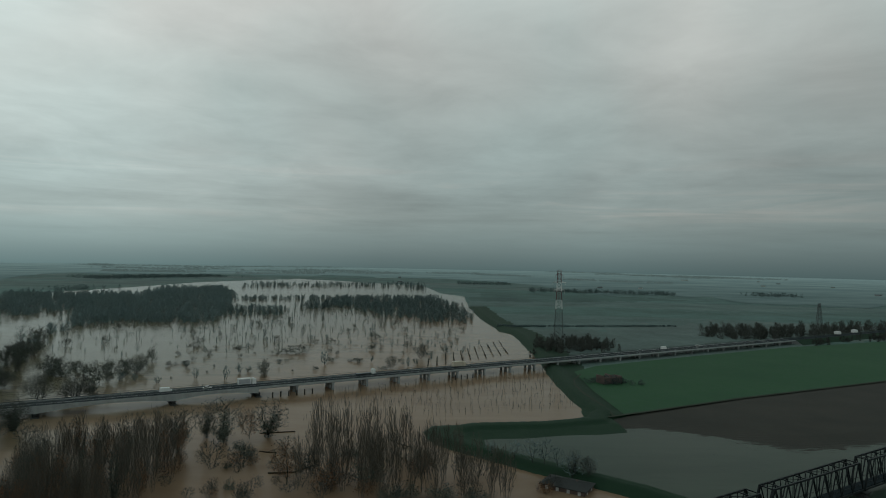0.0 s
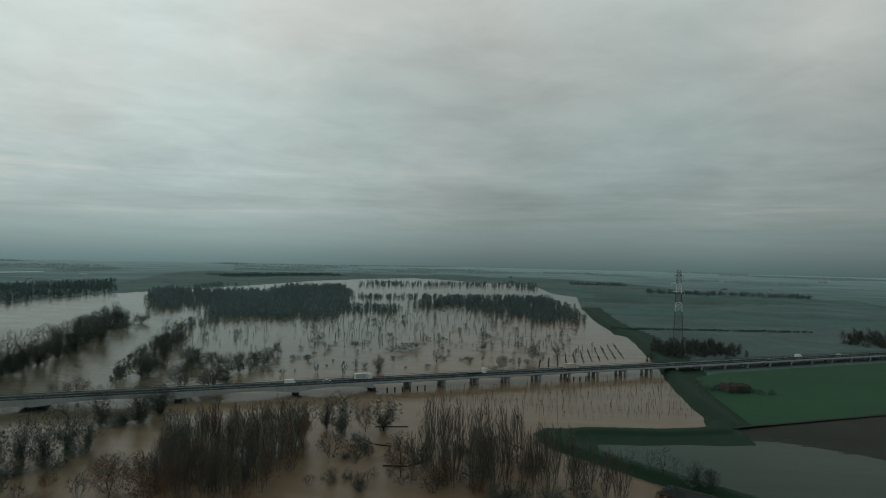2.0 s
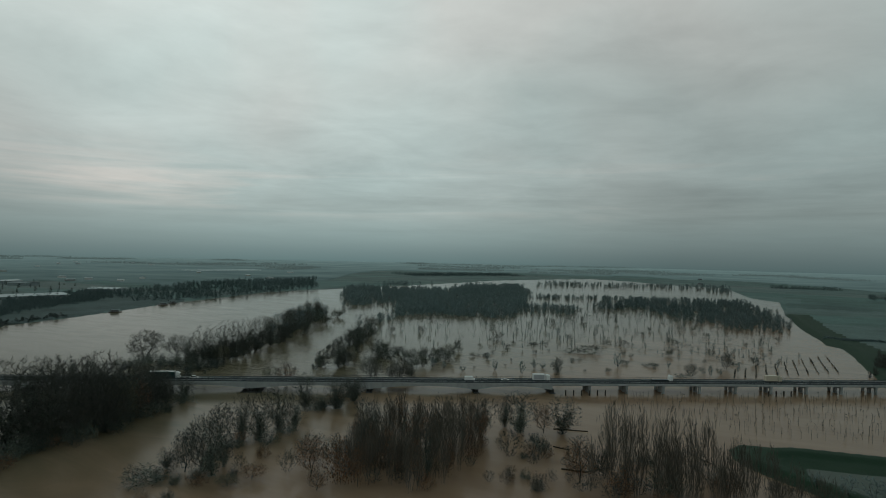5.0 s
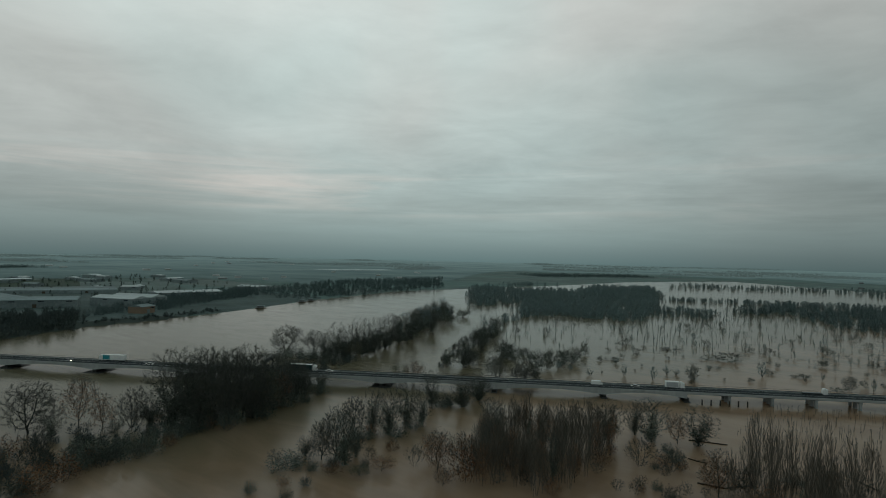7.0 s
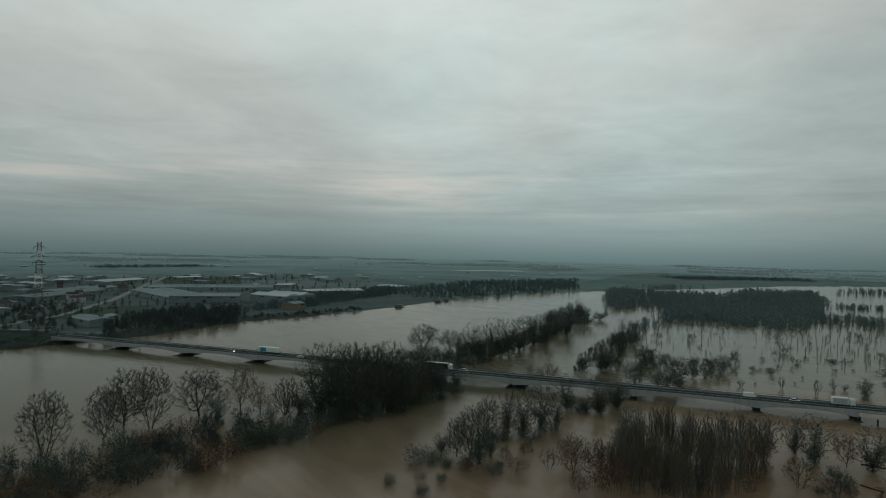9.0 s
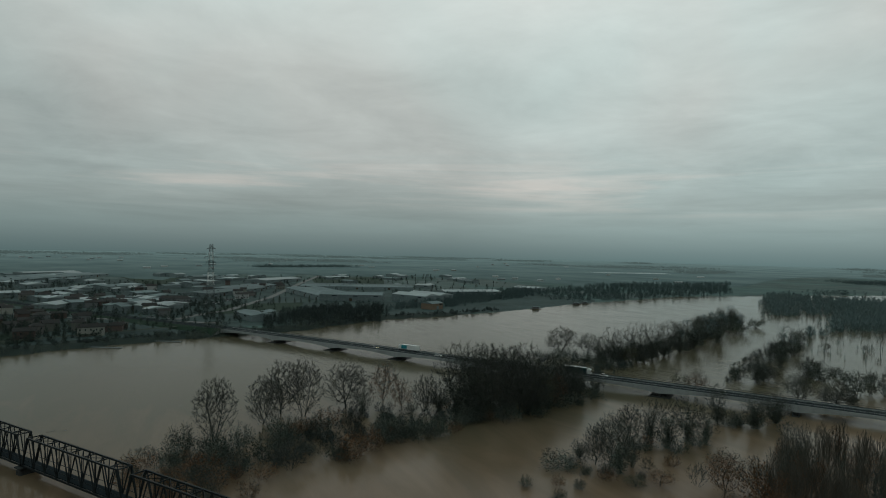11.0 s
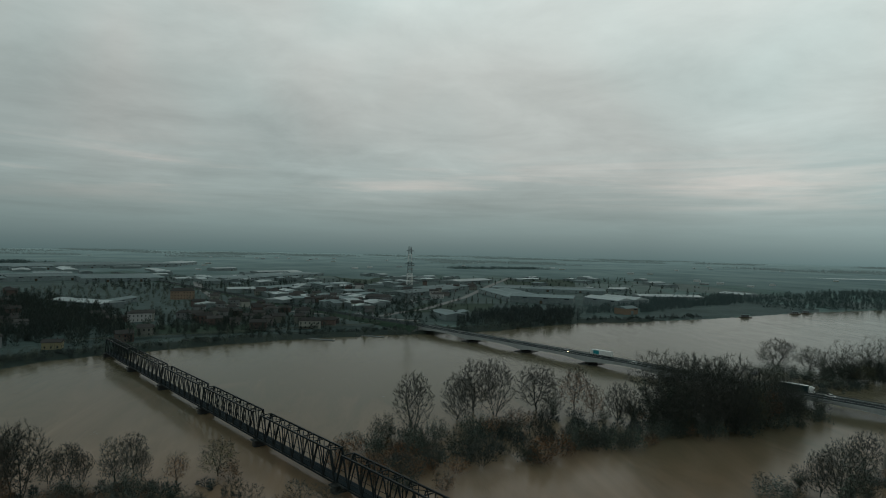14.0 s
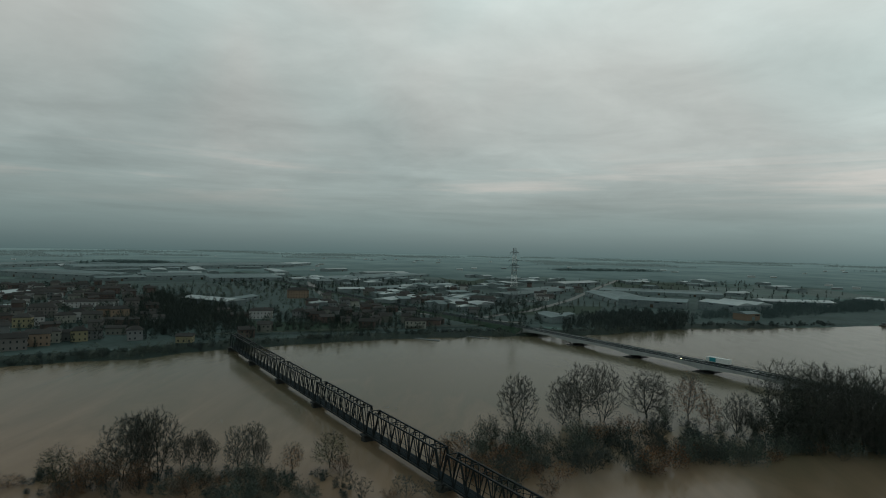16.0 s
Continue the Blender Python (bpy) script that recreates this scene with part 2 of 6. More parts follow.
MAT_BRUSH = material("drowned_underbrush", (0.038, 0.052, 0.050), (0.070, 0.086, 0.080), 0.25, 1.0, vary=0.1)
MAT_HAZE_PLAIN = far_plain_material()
# tinted by distance: some haze is mixed into these blue-green tones
MAT_WOOD_MID = material("hazed_woodland_on_the_plain", (0.078, 0.112, 0.110), (0.120, 0.158, 0.154), 0.05, 1.0, spec=0.05)
# haze painted on the remotest belts: pale bluish tones plus a faint glow
MAT_HAZE_WOOD = material("hazed_remote_woodland", (0.085, 0.118, 0.114), (0.115, 0.152, 0.146), 0.01, 1.0, spec=0.05, glow=0.060)
MAT_SCRUB = material("bank_scrub_and_mud", (0.015, 0.026, 0.022), (0.034, 0.048, 0.040), 0.25, 0.95, 0.15, 0.8)
MAT_TOWNGROUND = material("gardens_yards_and_asphalt", (0.018, 0.036, 0.033), (0.084, 0.122, 0.116), 0.14, 0.9, coarse=0.022)
MAT_WETSTONE = material("wet_dark_masonry", (0.022, 0.024, 0.024), (0.045, 0.047, 0.045), 0.8, 0.7, 0.03, 2, vary=0.1)
MAT_WHITE = material("white_paint", (0.62, 0.62, 0.60), (0.80, 0.80, 0.78), 0.7, 0.5, vary=0.06)


# ---- mesh helpers ----
def mesh_of(name, verts, faces, mat):
    me = bpy.data.meshes.new(name)
    me.from_pydata([tuple(v) for v in verts], [], [tuple(f) for f in faces])
    me.materials.append(mat)
    me.update()
    return me


def thing(name, data, label, category, group="", kind="", at=None):
    ob = new(name, data)
    tagged(ob, label, category, group, kind)
    if at is not None:
        ob.matrix_basis = at
    return ob


def part(name, bm, mat, parent, label=""):
    """Links a bmesh or a mesh as one object under a thing or a part."""
    if isinstance(bm, bmesh.types.BMesh):
        me = bpy.data.meshes.new(name)
        bm.to_mesh(me)
        bm.free()
        me.materials.append(mat)
    else:
        me = bm
    ob = new(name, me)
    ob.parent = parent
    if label:
        tagged(ob, label)
    return ob


def box(bm, x0, x1, y0, y1, z0, z1, bevel=0.0):
    m = Matrix.Translation(((x0 + x1) / 2, (y0 + y1) / 2, (z0 + z1) / 2)) @ Matrix.Diagonal((x1 - x0, y1 - y0, z1 - z0, 1))
    made = bmesh.ops.create_cube(bm, size=1.0, matrix=m)
    if bevel:
        edges = list({e for v in made["verts"] for e in v.link_edges})
        bmesh.ops.bevel(bm, geom=edges, offset=bevel, segments=1, affect="EDGES")
    return bm


def boxed(*size, bevel=0.0):
    return box(bmesh.new(), *size, bevel=bevel)


def beam(bm, a, b, w, h=None):
    """A straight bar of rectangular section from a to b."""
    a, b = Vector(a), Vector(b)
    d = b - a
    up = Vector((0, 0, 1)) if abs(d.normalized().z) < 0.99 else Vector((0, 1, 0))
    side = d.cross(up).normalized()
    top = side.cross(d).normalized()
    m = Matrix((side, d.normalized(), top)).transposed().to_4x4()
    m.translation = (a + b) / 2
    bmesh.ops.create_cube(bm, size=1.0, matrix=m @ Matrix.Diagonal((w, d.length, h or w, 1)))
    return bm


def tubes(name, segs, mat, sides=3, extra=None):
    """One mesh of tapered open bars from rows (x0 y0 z0 x1 y1 z1 r0 r1); extra: loose leaf quads."""
    s = np.asarray(segs, dtype=float)
    a, b, r0, r1 = s[:, 0:3], s[:, 3:6], s[:, 6:7], s[:, 7:8]
    d = b - a
    d /= np.linalg.norm(d, axis=1)[:, None] + 1e-9
    ref = np.where(np.abs(d[:, 2:3]) < 0.9, np.array([[0, 0, 1.0]]), np.array([[1.0, 0, 0]]))
    u = np.cross(d, ref)
    u /= np.linalg.norm(u, axis=1)[:, None] + 1e-9
    v = np.cross(d, u)
    rings = []
    for p, r in ((a, r0), (b, r1)):
        for k in range(sides):
            w = 2 * math.pi * k / sides
            rings.append(p + r * (math.cos(w) * u + math.sin(w) * v))
    verts = np.stack(rings, 1).reshape(-1, 3)
    base = (np.arange(len(s)) * 2 * sides)[:, None]
    quads = []
    for k in range(sides):
        j = (k + 1) % sides
        quads.append(np.concatenate([base + k, base + j, base + sides + j, base + sides + k], 1))
    faces = np.stack(quads, 1).reshape(-1, 4)
    if extra is not None and len(extra):
        faces = np.concatenate([faces, np.arange(len(extra)).reshape(-1, 4) + len(verts)])
        verts = np.concatenate([verts, extra])
    me = bpy.data.meshes.new(name)
    me.vertices.add(len(verts))
    me.vertices.foreach_set("co", verts.ravel())
    me.loops.add(faces.size)
    me.loops.foreach_set("vertex_index", faces.ravel())
    me.polygons.add(len(faces))
    me.polygons.foreach_set("loop_start", np.arange(len(faces)) * 4)
    me.materials.append(mat)
    me.update(calc_edges=True)
    return me


def leaf_quads(rng, centres, size, jitter):
    """Loose leaves, four corners each, turned at random."""
    c = np.asarray(centres, dtype=float)
    c = c + rng.normal(0, jitter, c.shape)
    n = len(c)
    u = rng.normal(size=(n, 3))
    u /= np.linalg.norm(u, axis=1)[:, None]
    v = np.cross(u, rng.normal(size=(n, 3)))
    v /= np.linalg.norm(v, axis=1)[:, None]
    s = size * rng.uniform(0.5, 1.3, (n, 1))
    return np.stack([c - u * s, c - v * s * 0.6, c + u * s, c + v * s * 0.6], 1).reshape(-1, 3)


# ---- the ground: one sheet, low under the flood, raised by dykes ----
FLOOD = [(260, -420), (200, 0), (120, 130), (64, 200), (44, 216), (35, 222), (18, 237), (5, 248), (-5, 259), (-8, 271), (-3, 281), (14, 287),
         (46, 292), (63, 297), (70, 304), (72, 319), (71, 352), (71, 393), (72, 433), (74, 491), (74, 583), (72, 640), (62, 659), (58, 714),
         (50, 801), (43, 988), (46, 1295), (-3, 1400), (-60, 1820), (-217, 1900), (-342, 2058), (-493, 2144), (-600, 1950), (-680, 1727),
         (-700, 1395), (-757, 984), (-777, 856), (-724, 667), (-704, 583)]
FLOOD += [(-657, 472), (-631, 394), (-612, 321), (-600, 243), (-563, 169), (-544, 143), (-528, 79), (-520, 37), (-494, -38), (-465, -93),
          (-436, -139), (-416, -170), (-388, -186), (-376, -225), (-357, -253), (-300, -420)]
POND = [(17, 262), (29, 265), (57, 271), (79, 277), (94, 279), (115, 269), (128, 256), (140, 249), (162, 254), (189, 264), (230, 240), (260, 150),
        (190, 110), (130, 146), (71, 206), (54, 214), (38, 230), (16, 251)]
PLOUGH = [(84, 273), (96, 265), (112, 252), (126, 240), (140, 233), (165, 238), (195, 244), (252, 216), (690, 335), (690, 600), (420, 460), (293, 413), (165, 351), (96, 310), (82, 296)]
DYKES = [([(190, 40), (125, 138), (67, 203), (48, 218), (36, 228), (16, 244), (4, 256), (4, 269), (16, 277), (48, 282), (74, 292), (81, 310), (78, 360), (80, 430), (82, 500), (82, 590), (80, 650), (66, 715), (58, 800), (52, 990)], 7.0, 2.6),
         ([(-620, 330), (-608, 243), (-572, 165), (-552, 140), (-536, 75), (-528, 35), (-503, -40), (-475, -97), (-446, -144), (-424, -178), (-398, -196), (-386, -230), (-366, -262)], 9.0, 3.0)]


def seg_dist(px, py, pts, closed):
    """Distance from many points to a polyline."""
    best = np.full(px.shape, 1e9)
    for k in range(len(pts) - (0 if closed else 1)):
        (ax, ay), (bx, by) = pts[k], pts[(k + 1) % len(pts)]
        dx, dy = bx - ax, by - ay
        t = np.clip(((px - ax) * dx + (py - ay) * dy) / (dx * dx + dy * dy + 1e-9), 0, 1)
        best = np.minimum(best, np.hypot(px - ax - t * dx, py - ay - t * dy))
    return best


def inside(px, py, pts):
    hit = np.zeros(np.shape(px), dtype=bool)
    for k in range(len(pts)):
        (ax, ay), (bx, by) = pts[k], pts[(k + 1) % len(pts)]
        cross = (ay > py) != (by > py)
        with np.errstate(divide="ignore", invalid="ignore"):
            hit ^= cross & (px < (bx - ax) * (py - ay) / (by - ay + 1e-12) + ax)
    return hit


def land_height(x, y):
    """Height of the ground above the flood."""
    x, y = np.asarray(x, float), np.asarray(y, float)
    sd = seg_dist(x, y, FLOOD, True) * np.where(inside(x, y, FLOOD), -1, 1)
    sp = seg_dist(x, y, POND, True) * np.where(inside(x, y, POND), -1, 1)
    wob = 0.25 * np.sin(x * 0.21 + 1.3 * np.sin(y * 0.13)) * np.sin(y * 0.17)
    h = np.clip(sd * 0.16, -2.0, 1.3) + np.where(sd < -6, 0, wob * 0.6)
    h = np.minimum(h, np.clip(sp * 0.10 + 0.5, -1.0, 9.0) + wob * 0.4)
    h = np.where(inside(x, y, PLOUGH), -0.6, h)
    for pts, half, top in DYKES:
        d = seg_dist(x, y, pts, False)
        ridge = top * np.clip(1.6 - d / half * 1.6, 0, 1)
        h = np.where((sd > -1.5) & (ridge > 0), np.maximum(h, ridge * np.clip((sd + 1.5) / 4, 0, 1)), h)
    return h


def build_ground():
    az = np.concatenate([np.arange(-60, -22, 0.5), np.arange(-22, 6, 0.22), np.arange(6, 140, 0.5), np.arange(140, 300, 4.0)])
    rad = np.concatenate([[0.5, 20], np.geomspace(45, 168, 16), np.arange(170, 330, 1.5), np.geomspace(331, 4930, 110)])
    A, Rr = np.meshgrid(np.radians(az), rad)
    X, Y = -np.sin(A) * Rr, np.cos(A) * Rr
    Z = land_height(X.ravel(), Y.ravel())
    verts = np.stack([X.ravel(), Y.ravel(), Z], 1)
    na, nr = len(az), len(rad)
    i, j = np.meshgrid(np.arange(nr - 1), np.arange(na), indexing="ij")
    k = (j + 1) % na
    faces = np.stack([i * na + j, (i + 1) * na + j, (i + 1) * na + k, i * na + k], -1).reshape(-1, 4)
    me = bpy.data.meshes.new("ground")
    me.vertices.add(len(verts))
    me.vertices.foreach_set("co", verts.ravel())
    me.loops.add(faces.size)
    me.loops.foreach_set("vertex_index", faces.ravel())
    me.polygons.add(len(faces))
    me.polygons.foreach_set("loop_start", np.arange(len(faces)) * 4)
    c = verts[faces].mean(1)
    dyke = seg_dist(c[:, 0], c[:, 1], DYKES[0][0], False)
    me.materials.append(MAT_PLAIN)
    me.materials.append(MAT_GRASS)
    me.materials.append(MAT_SCRUB)
    me.materials.append(MAT_TOWNGROUND)
    slot = (dyke < 21).astype(int)
    town = inside(c[:, 0], c[:, 1], [(-380, -270), (-520, -40), (-575, 110), (-600, 250), (-640, 420), (-720, 640), (-900, 640), (-1000, 400), (-1350, 220), (-1400, -600), (-850, -900), (-480, -560)])
    slot[town] = 3
    slot[seg_dist(c[:, 0], c[:, 1], DYKES[1][0], False) < 17] = 2
    me.polygons.foreach_set("material_index", slot)
    me.update(calc_edges=True)
    thing("ground", me, "flat farmland plain with grassy dykes round the flood", "ground", kind="structure")


build_ground()


def far_ring(name, r0, wobble, mat, label, z):
    """The plain past r0 metres, with a ragged near edge, out to the horizon."""
    az = np.radians(np.arange(-75, 165, 0.5))
    near = r0 + wobble * np.array([noise.fractal(Vector((a * 9.0, r0 * 0.01, 0.0)), 0.9, 2.0, 4) for a in az])
    # it keeps clear of the drowned land
    near = near + 1050 * np.clip(np.minimum(az - radians(-14), radians(42) - az) / radians(12), 0, 1)
    rows = [near, np.full_like(az, 3600.0), np.full_like(az, 4945.0)]
    verts = [(-math.sin(a) * r, math.cos(a) * r, z) for row in rows for a, r in zip(az, row)]
    n = len(az)
    faces = [(k * n + i, (k + 1) * n + i, (k + 1) * n + i + 1, k * n + i + 1) for k in range(2) for i in range(n - 1)]
    thing(name, mesh_of(name, verts, [f[::-1] for f in faces], mat), label, "backdrop", kind="structure")


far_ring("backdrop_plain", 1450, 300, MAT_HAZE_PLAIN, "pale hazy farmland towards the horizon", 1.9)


def sheet(name, pts, z, mat, label, category="field"):
    """A flat sheet with the given outline."""
    bm = bmesh.new()
    bm.faces.new([bm.verts.new((x, y, z)) for x, y in pts])
    bmesh.ops.triangulate(bm, faces=bm.faces[:])
    me = bpy.data.meshes.new(name)
    bm.normal_update()
    for f in bm.faces:
        if f.normal.z < 0:
            f.normal_flip()
    bm.to_mesh(me)
    bm.free()
    me.materials.append(mat)
    return thing(name, me, label, category, kind="structure")


bm = bmesh.new()
bmesh.ops.create_circle(bm, cap_ends=True, segments=96, radius=2600)
me = bpy.data.meshes.new("water")
bm.to_mesh(me)
bm.free()
me.materials.append(MAT_RIVER)
thing("water", me, "muddy brown flood water spread over the river plain", "water", kind="structure", at=pose(0, 0, 0))
sheet("water_pond", [(8, 258), (30, 270), (79, 282), (96, 284), (120, 273), (140, 262), (190, 275), (240, 250), (275, 150), (190, 100), (128, 142), (70, 203), (50, 214), (34, 229), (12, 250)], 0.30, MAT_POND,
      "still grey-green water standing on a low field", "water")
sheet("field_wheat", [(90, 303), (88, 360), (90, 420), (110, 444), (200, 500), (320, 570), (470, 640), (700, 640), (420, 465), (293, 410), (165, 347)], 1.55, MAT_CROP, "bright green field of young winter wheat")
# the ploughed field: a shore that dips under the pond in shallow ridges, then a flat field
EDGE = [(70, 266), (84, 270), (103, 266), (116, 256), (124, 244), (138, 238), (152, 241), (184, 250), (250, 224)]
SHELF = [(83, 297), (99, 307), (120, 304), (140, 290), (150, 276), (160, 274), (172, 277), (198, 286), (262, 258)]
REST = [(700, 330), (700, 625), (420, 480), (293, 424), (165, 358)]


def along(pts, n):
    """n points evenly along a polyline."""
    p = np.array(pts, float)
    run = np.concatenate([[0], np.cumsum(np.linalg.norm(np.diff(p, axis=0), axis=1))])
    t = np.linspace(0, run[-1], n)
    return np.stack([np.interp(t, run, p[:, 0]), np.interp(t, run, p[:, 1])], 1)


def shore_height(p, v):
    furrow = noise.fractal(Vector((p[0] * 0.16, p[1] * 0.85, 0.0)), 0.9, 2.0, 4)
    return 0.02 + 0.62 * v + 0.6 * max(0.0, v - 0.6) + 0.34 * furrow * min(1.0, 4 * v) * max(0.0, 1 - 1.15 * v)


def build_plough():
    n, m = 170, 60
    lo, hi = along(EDGE, n), along(SHELF, n)
    verts, faces = [], []
    for j in range(m + 1):
        v = j / m
        for i in range(n):
            p = lo[i] + (hi[i] - lo[i]) * v
            verts.append((p[0], p[1], shore_height(p, v)))
    for j in range(m):
        for i in range(n - 1):
            faces.append((j * n + i, j * n + i + 1, (j + 1) * n + i + 1, (j + 1) * n + i))
    far = [m * n + i for i in range(n)]
    verts += [(x, y, 1.1 if k else 1.3) for k, (x, y) in enumerate(REST)]
    bm = bmesh.new()
    bv = [bm.verts.new(v) for v in verts]
    for f in faces:
        bm.faces.new([bv[i] for i in f])
    bmesh.ops.triangulate(bm, faces=[bm.faces.new([bv[i] for i in far] + bv[-len(REST):])])
    for f in bm.faces:
        f.normal_update()
        if f.normal.z < 0:
            f.normal_flip()
    me = bpy.data.meshes.new("field_ploughed")
    bm.to_mesh(me)
    bm.free()
    me.materials.append(MAT_SOIL)
    thing("field_ploughed", me, "bare brown ploughed field, drowned at its edge", "field", kind="structure")


build_plough()


def ribbon_of(pts, w, z):
    """A flat strip of width w along a polyline."""
    bm = bmesh.new()
    rows = []
    for k, (x, y) in enumerate(pts):
        a, b = pts[max(0, k - 1)], pts[min(len(pts) - 1, k + 1)]
        d = Vector((b[0] - a[0], b[1] - a[1])).normalized() * w / 2
        h = max(z, float(land_height([x], [y])[0]) + 0.05)
        rows.append((bm.verts.new((x + d.y, y - d.x, h)), bm.verts.new((x - d.y, y + d.x, h))))
    for (a, b), (c, d) in zip(rows, rows[1:]):
        bm.faces.new((a, c, d, b))
    me = bpy.data.meshes.new("strip")
    bm.to_mesh(me)
    bm.free()
    return me


MAT_TRACK = material("trodden_earth_and_dry_grass", (0.030, 0.042, 0.028), (0.052, 0.058, 0.042), 0.5, 0.95, 0.03, 3)
for pts, w, z, text in (([(80, 297), (100, 309), (168, 347), (293, 409), (420, 464)], 2.0, 1.62, "dry grass margin between wheat and ploughed soil"),
                        ([(84, 300), (83, 318), (80, 345), (80, 372), (84, 392), (93, 412)], 1.4, 1.6, "pale wheel track along the foot of the dyke")):
    me = ribbon_of(pts, w, z)
    me.materials.append(MAT_TRACK)
    thing("path", me, text, "path", kind="structure")


# ---- the motorway viaduct ----
ROAD_O, ROAD_D = Vector((0, 391, 0)), Vector((0.8571, 0.5151, 0))
ROAD_N = Vector((-0.5151, 0.8571, 0))
ROAD_ROT = math.degrees(math.atan2(ROAD_D.y, ROAD_D.x))
DECK_Z, ROAD_W = 5.2, 12.0


def on_road(s, off=0.0, z=0.0):
    """A pose on the motorway: s metres along it, off metres from its near edge."""
    p = ROAD_O + ROAD_D * s + ROAD_N * off
    return pose(p.x, p.y, z, 0, 0, ROAD_ROT)


def girder(bm, s0, s1, y, deep, half):
    """A girder under the slab, deeper over its ends: an arched soffit in eight steps."""
    n = 8
    ring = []
    for k in range(n + 1):
        u = k / n
        d = half + (deep - half) * (2 * u - 1) ** 2
        x = s0 + (s1 - s0) * u
        ring.append([bm.verts.new((x, yy, zz)) for yy, zz in ((y, DECK_Z - 0.45), (y + 5.6, DECK_Z - 0.45), (y + 5.6, DECK_Z - 0.45 - d), (y, DECK_Z - 0.45 - d))])
    for a, b in zip(ring, ring[1:]):
        for k in range(4):
            bm.faces.new((a[k], b[k], b[(k + 1) % 4], a[(k + 1) % 4]))
    bm.faces.new(ring[0][::-1])
    bm.faces.new(ring[-1])
    return bm


def build_viaduct():
    via = thing("motorway_viaduct", None, "long grey concrete motorway viaduct on short piers in the flood", "bridge", kind="structure", at=on_road(0))
    s0, s1 = -622, 395
    part("slab", boxed(s0, s1, 0, ROAD_W, DECK_Z - 0.45, DECK_Z), MAT_ASPHALT, via, "grey asphalt carriageways")
    for y in (-0.3, ROAD_W):
        part("edge_beam", boxed(s0, s1, y, y + 0.3, DECK_Z - 0.75, DECK_Z + 0.3), MAT_FASCIA, via)
    part("median", boxed(s0, s1, ROAD_W / 2 - 0.4, ROAD_W / 2 + 0.4, DECK_Z, DECK_Z + 0.12), MAT_CONCRETE, via)
    # white lines along the lanes
    for y in (0.9, ROAD_W / 2 - 0.9, ROAD_W / 2 + 0.9, ROAD_W - 0.9):
        part("edge_line", boxed(s0, s1, y - 0.08, y + 0.08, DECK_Z + 0.004, DECK_Z + 0.012), MAT_WHITE, via)
    # crash barriers with posts, and a thin hand rail along both edges
    for y, z in ((0.15, 0.75), (ROAD_W - 0.15, 0.75), (ROAD_W / 2 - 0.3, 0.7), (ROAD_W / 2 + 0.3, 0.7)):
        part("crash_barrier", boxed(s0, s1, y - 0.05, y + 0.05, DECK_Z + z - 0.32, DECK_Z + z), MAT_GALV, via)
    for y in (-0.15, ROAD_W + 0.15):
        part("hand_rail", boxed(s0, s1, y - 0.04, y + 0.04, DECK_Z + 1.42, DECK_Z + 1.5), MAT_STEEL, via)
        posts = [(s0 + 3 + k * 3.5, y, DECK_Z + 0.3, s0 + 3 + k * 3.5, y, DECK_Z + 1.45, 0.07, 0.07) for k in range(int((s1 - s0) / 3.5))]
        part("rail_posts", tubes("rail_posts", posts, MAT_STEEL, 4), None, via)
    # river and channel spans: girders with arched soffits between low piers
    feet = [-622, -560, -503, -446, -389, -332, -275, -213, -155, -113]
    for a, b in zip(feet, feet[1:]):
        for y in (0.05, ROAD_W - 5.65):
            part("arched_girder", girder(bmesh.new(), a, b, y, 2.9, 1.0), MAT_FASCIA, via)
    for a in feet[1:]:
        for y in (0.8, ROAD_W - 6.4):
            part("pier", boxed(a - 1.1, a + 1.1, y, y + 5.6, -1.8, DECK_Z - 3.0, bevel=0.25), MAT_WETSTONE, via)
        wide = 5.5 if a < -250 else 1.7
        part("pier_footing", boxed(a - wide, a + wide, -1.5, ROAD_W + 1.5, -1.9, 0.22, bevel=0.2), MAT_WETSTONE, via, "dark footing with caught driftwood")
    # flood-plain spans: straight beams on hammerhead piers
    n = int((s1 + 113) / 21)
    for k in range(n):
        a, b = -113 + k * 21, -113 + (k + 1) * 21
        for y in (0.5, 3.6, ROAD_W - 5.8, ROAD_W - 2.7):
            part("beam", boxed(a, b, y, y + 1.5, DECK_Z - 1.15, DECK_Z - 0.45), MAT_PIER, via)
        for y in (0.4, ROAD_W - 6.2):
            ground = -1.9 if b < 75 else 0.9
            cap = bmesh.new()
            box(cap, b - 0.8, b + 0.8, y - 0.2, y + 6.0, DECK_Z - 2.0, DECK_Z - 1.15)
            part("pier_cap", cap, MAT_PIER, via)
            col = bmesh.new()
            box(col, b - 0.65, b + 0.65, y - 0.1, y + 1.2, ground - 1.0, DECK_Z - 2.0, bevel=0.1)
            box(col, b - 0.65, b + 0.65, y + 4.4, y + 5.7, ground - 1.0, DECK_Z - 2.0, bevel=0.1)
            part("pier", col, MAT_PIER, via)
    for s in (s0, s1):
        bm = bmesh.new()
        bm.faces.new([bm.verts.new(p) for p in ((s, -8.5, 0.2), (s, ROAD_W + 8.5, 0.2), (s, ROAD_W + 0.6, DECK_Z - 0.5), (s, -0.6, DECK_Z - 0.5))])
        part("abutment_slope", bm, MAT_PIER, via)
    return via


viaduct = build_viaduct()


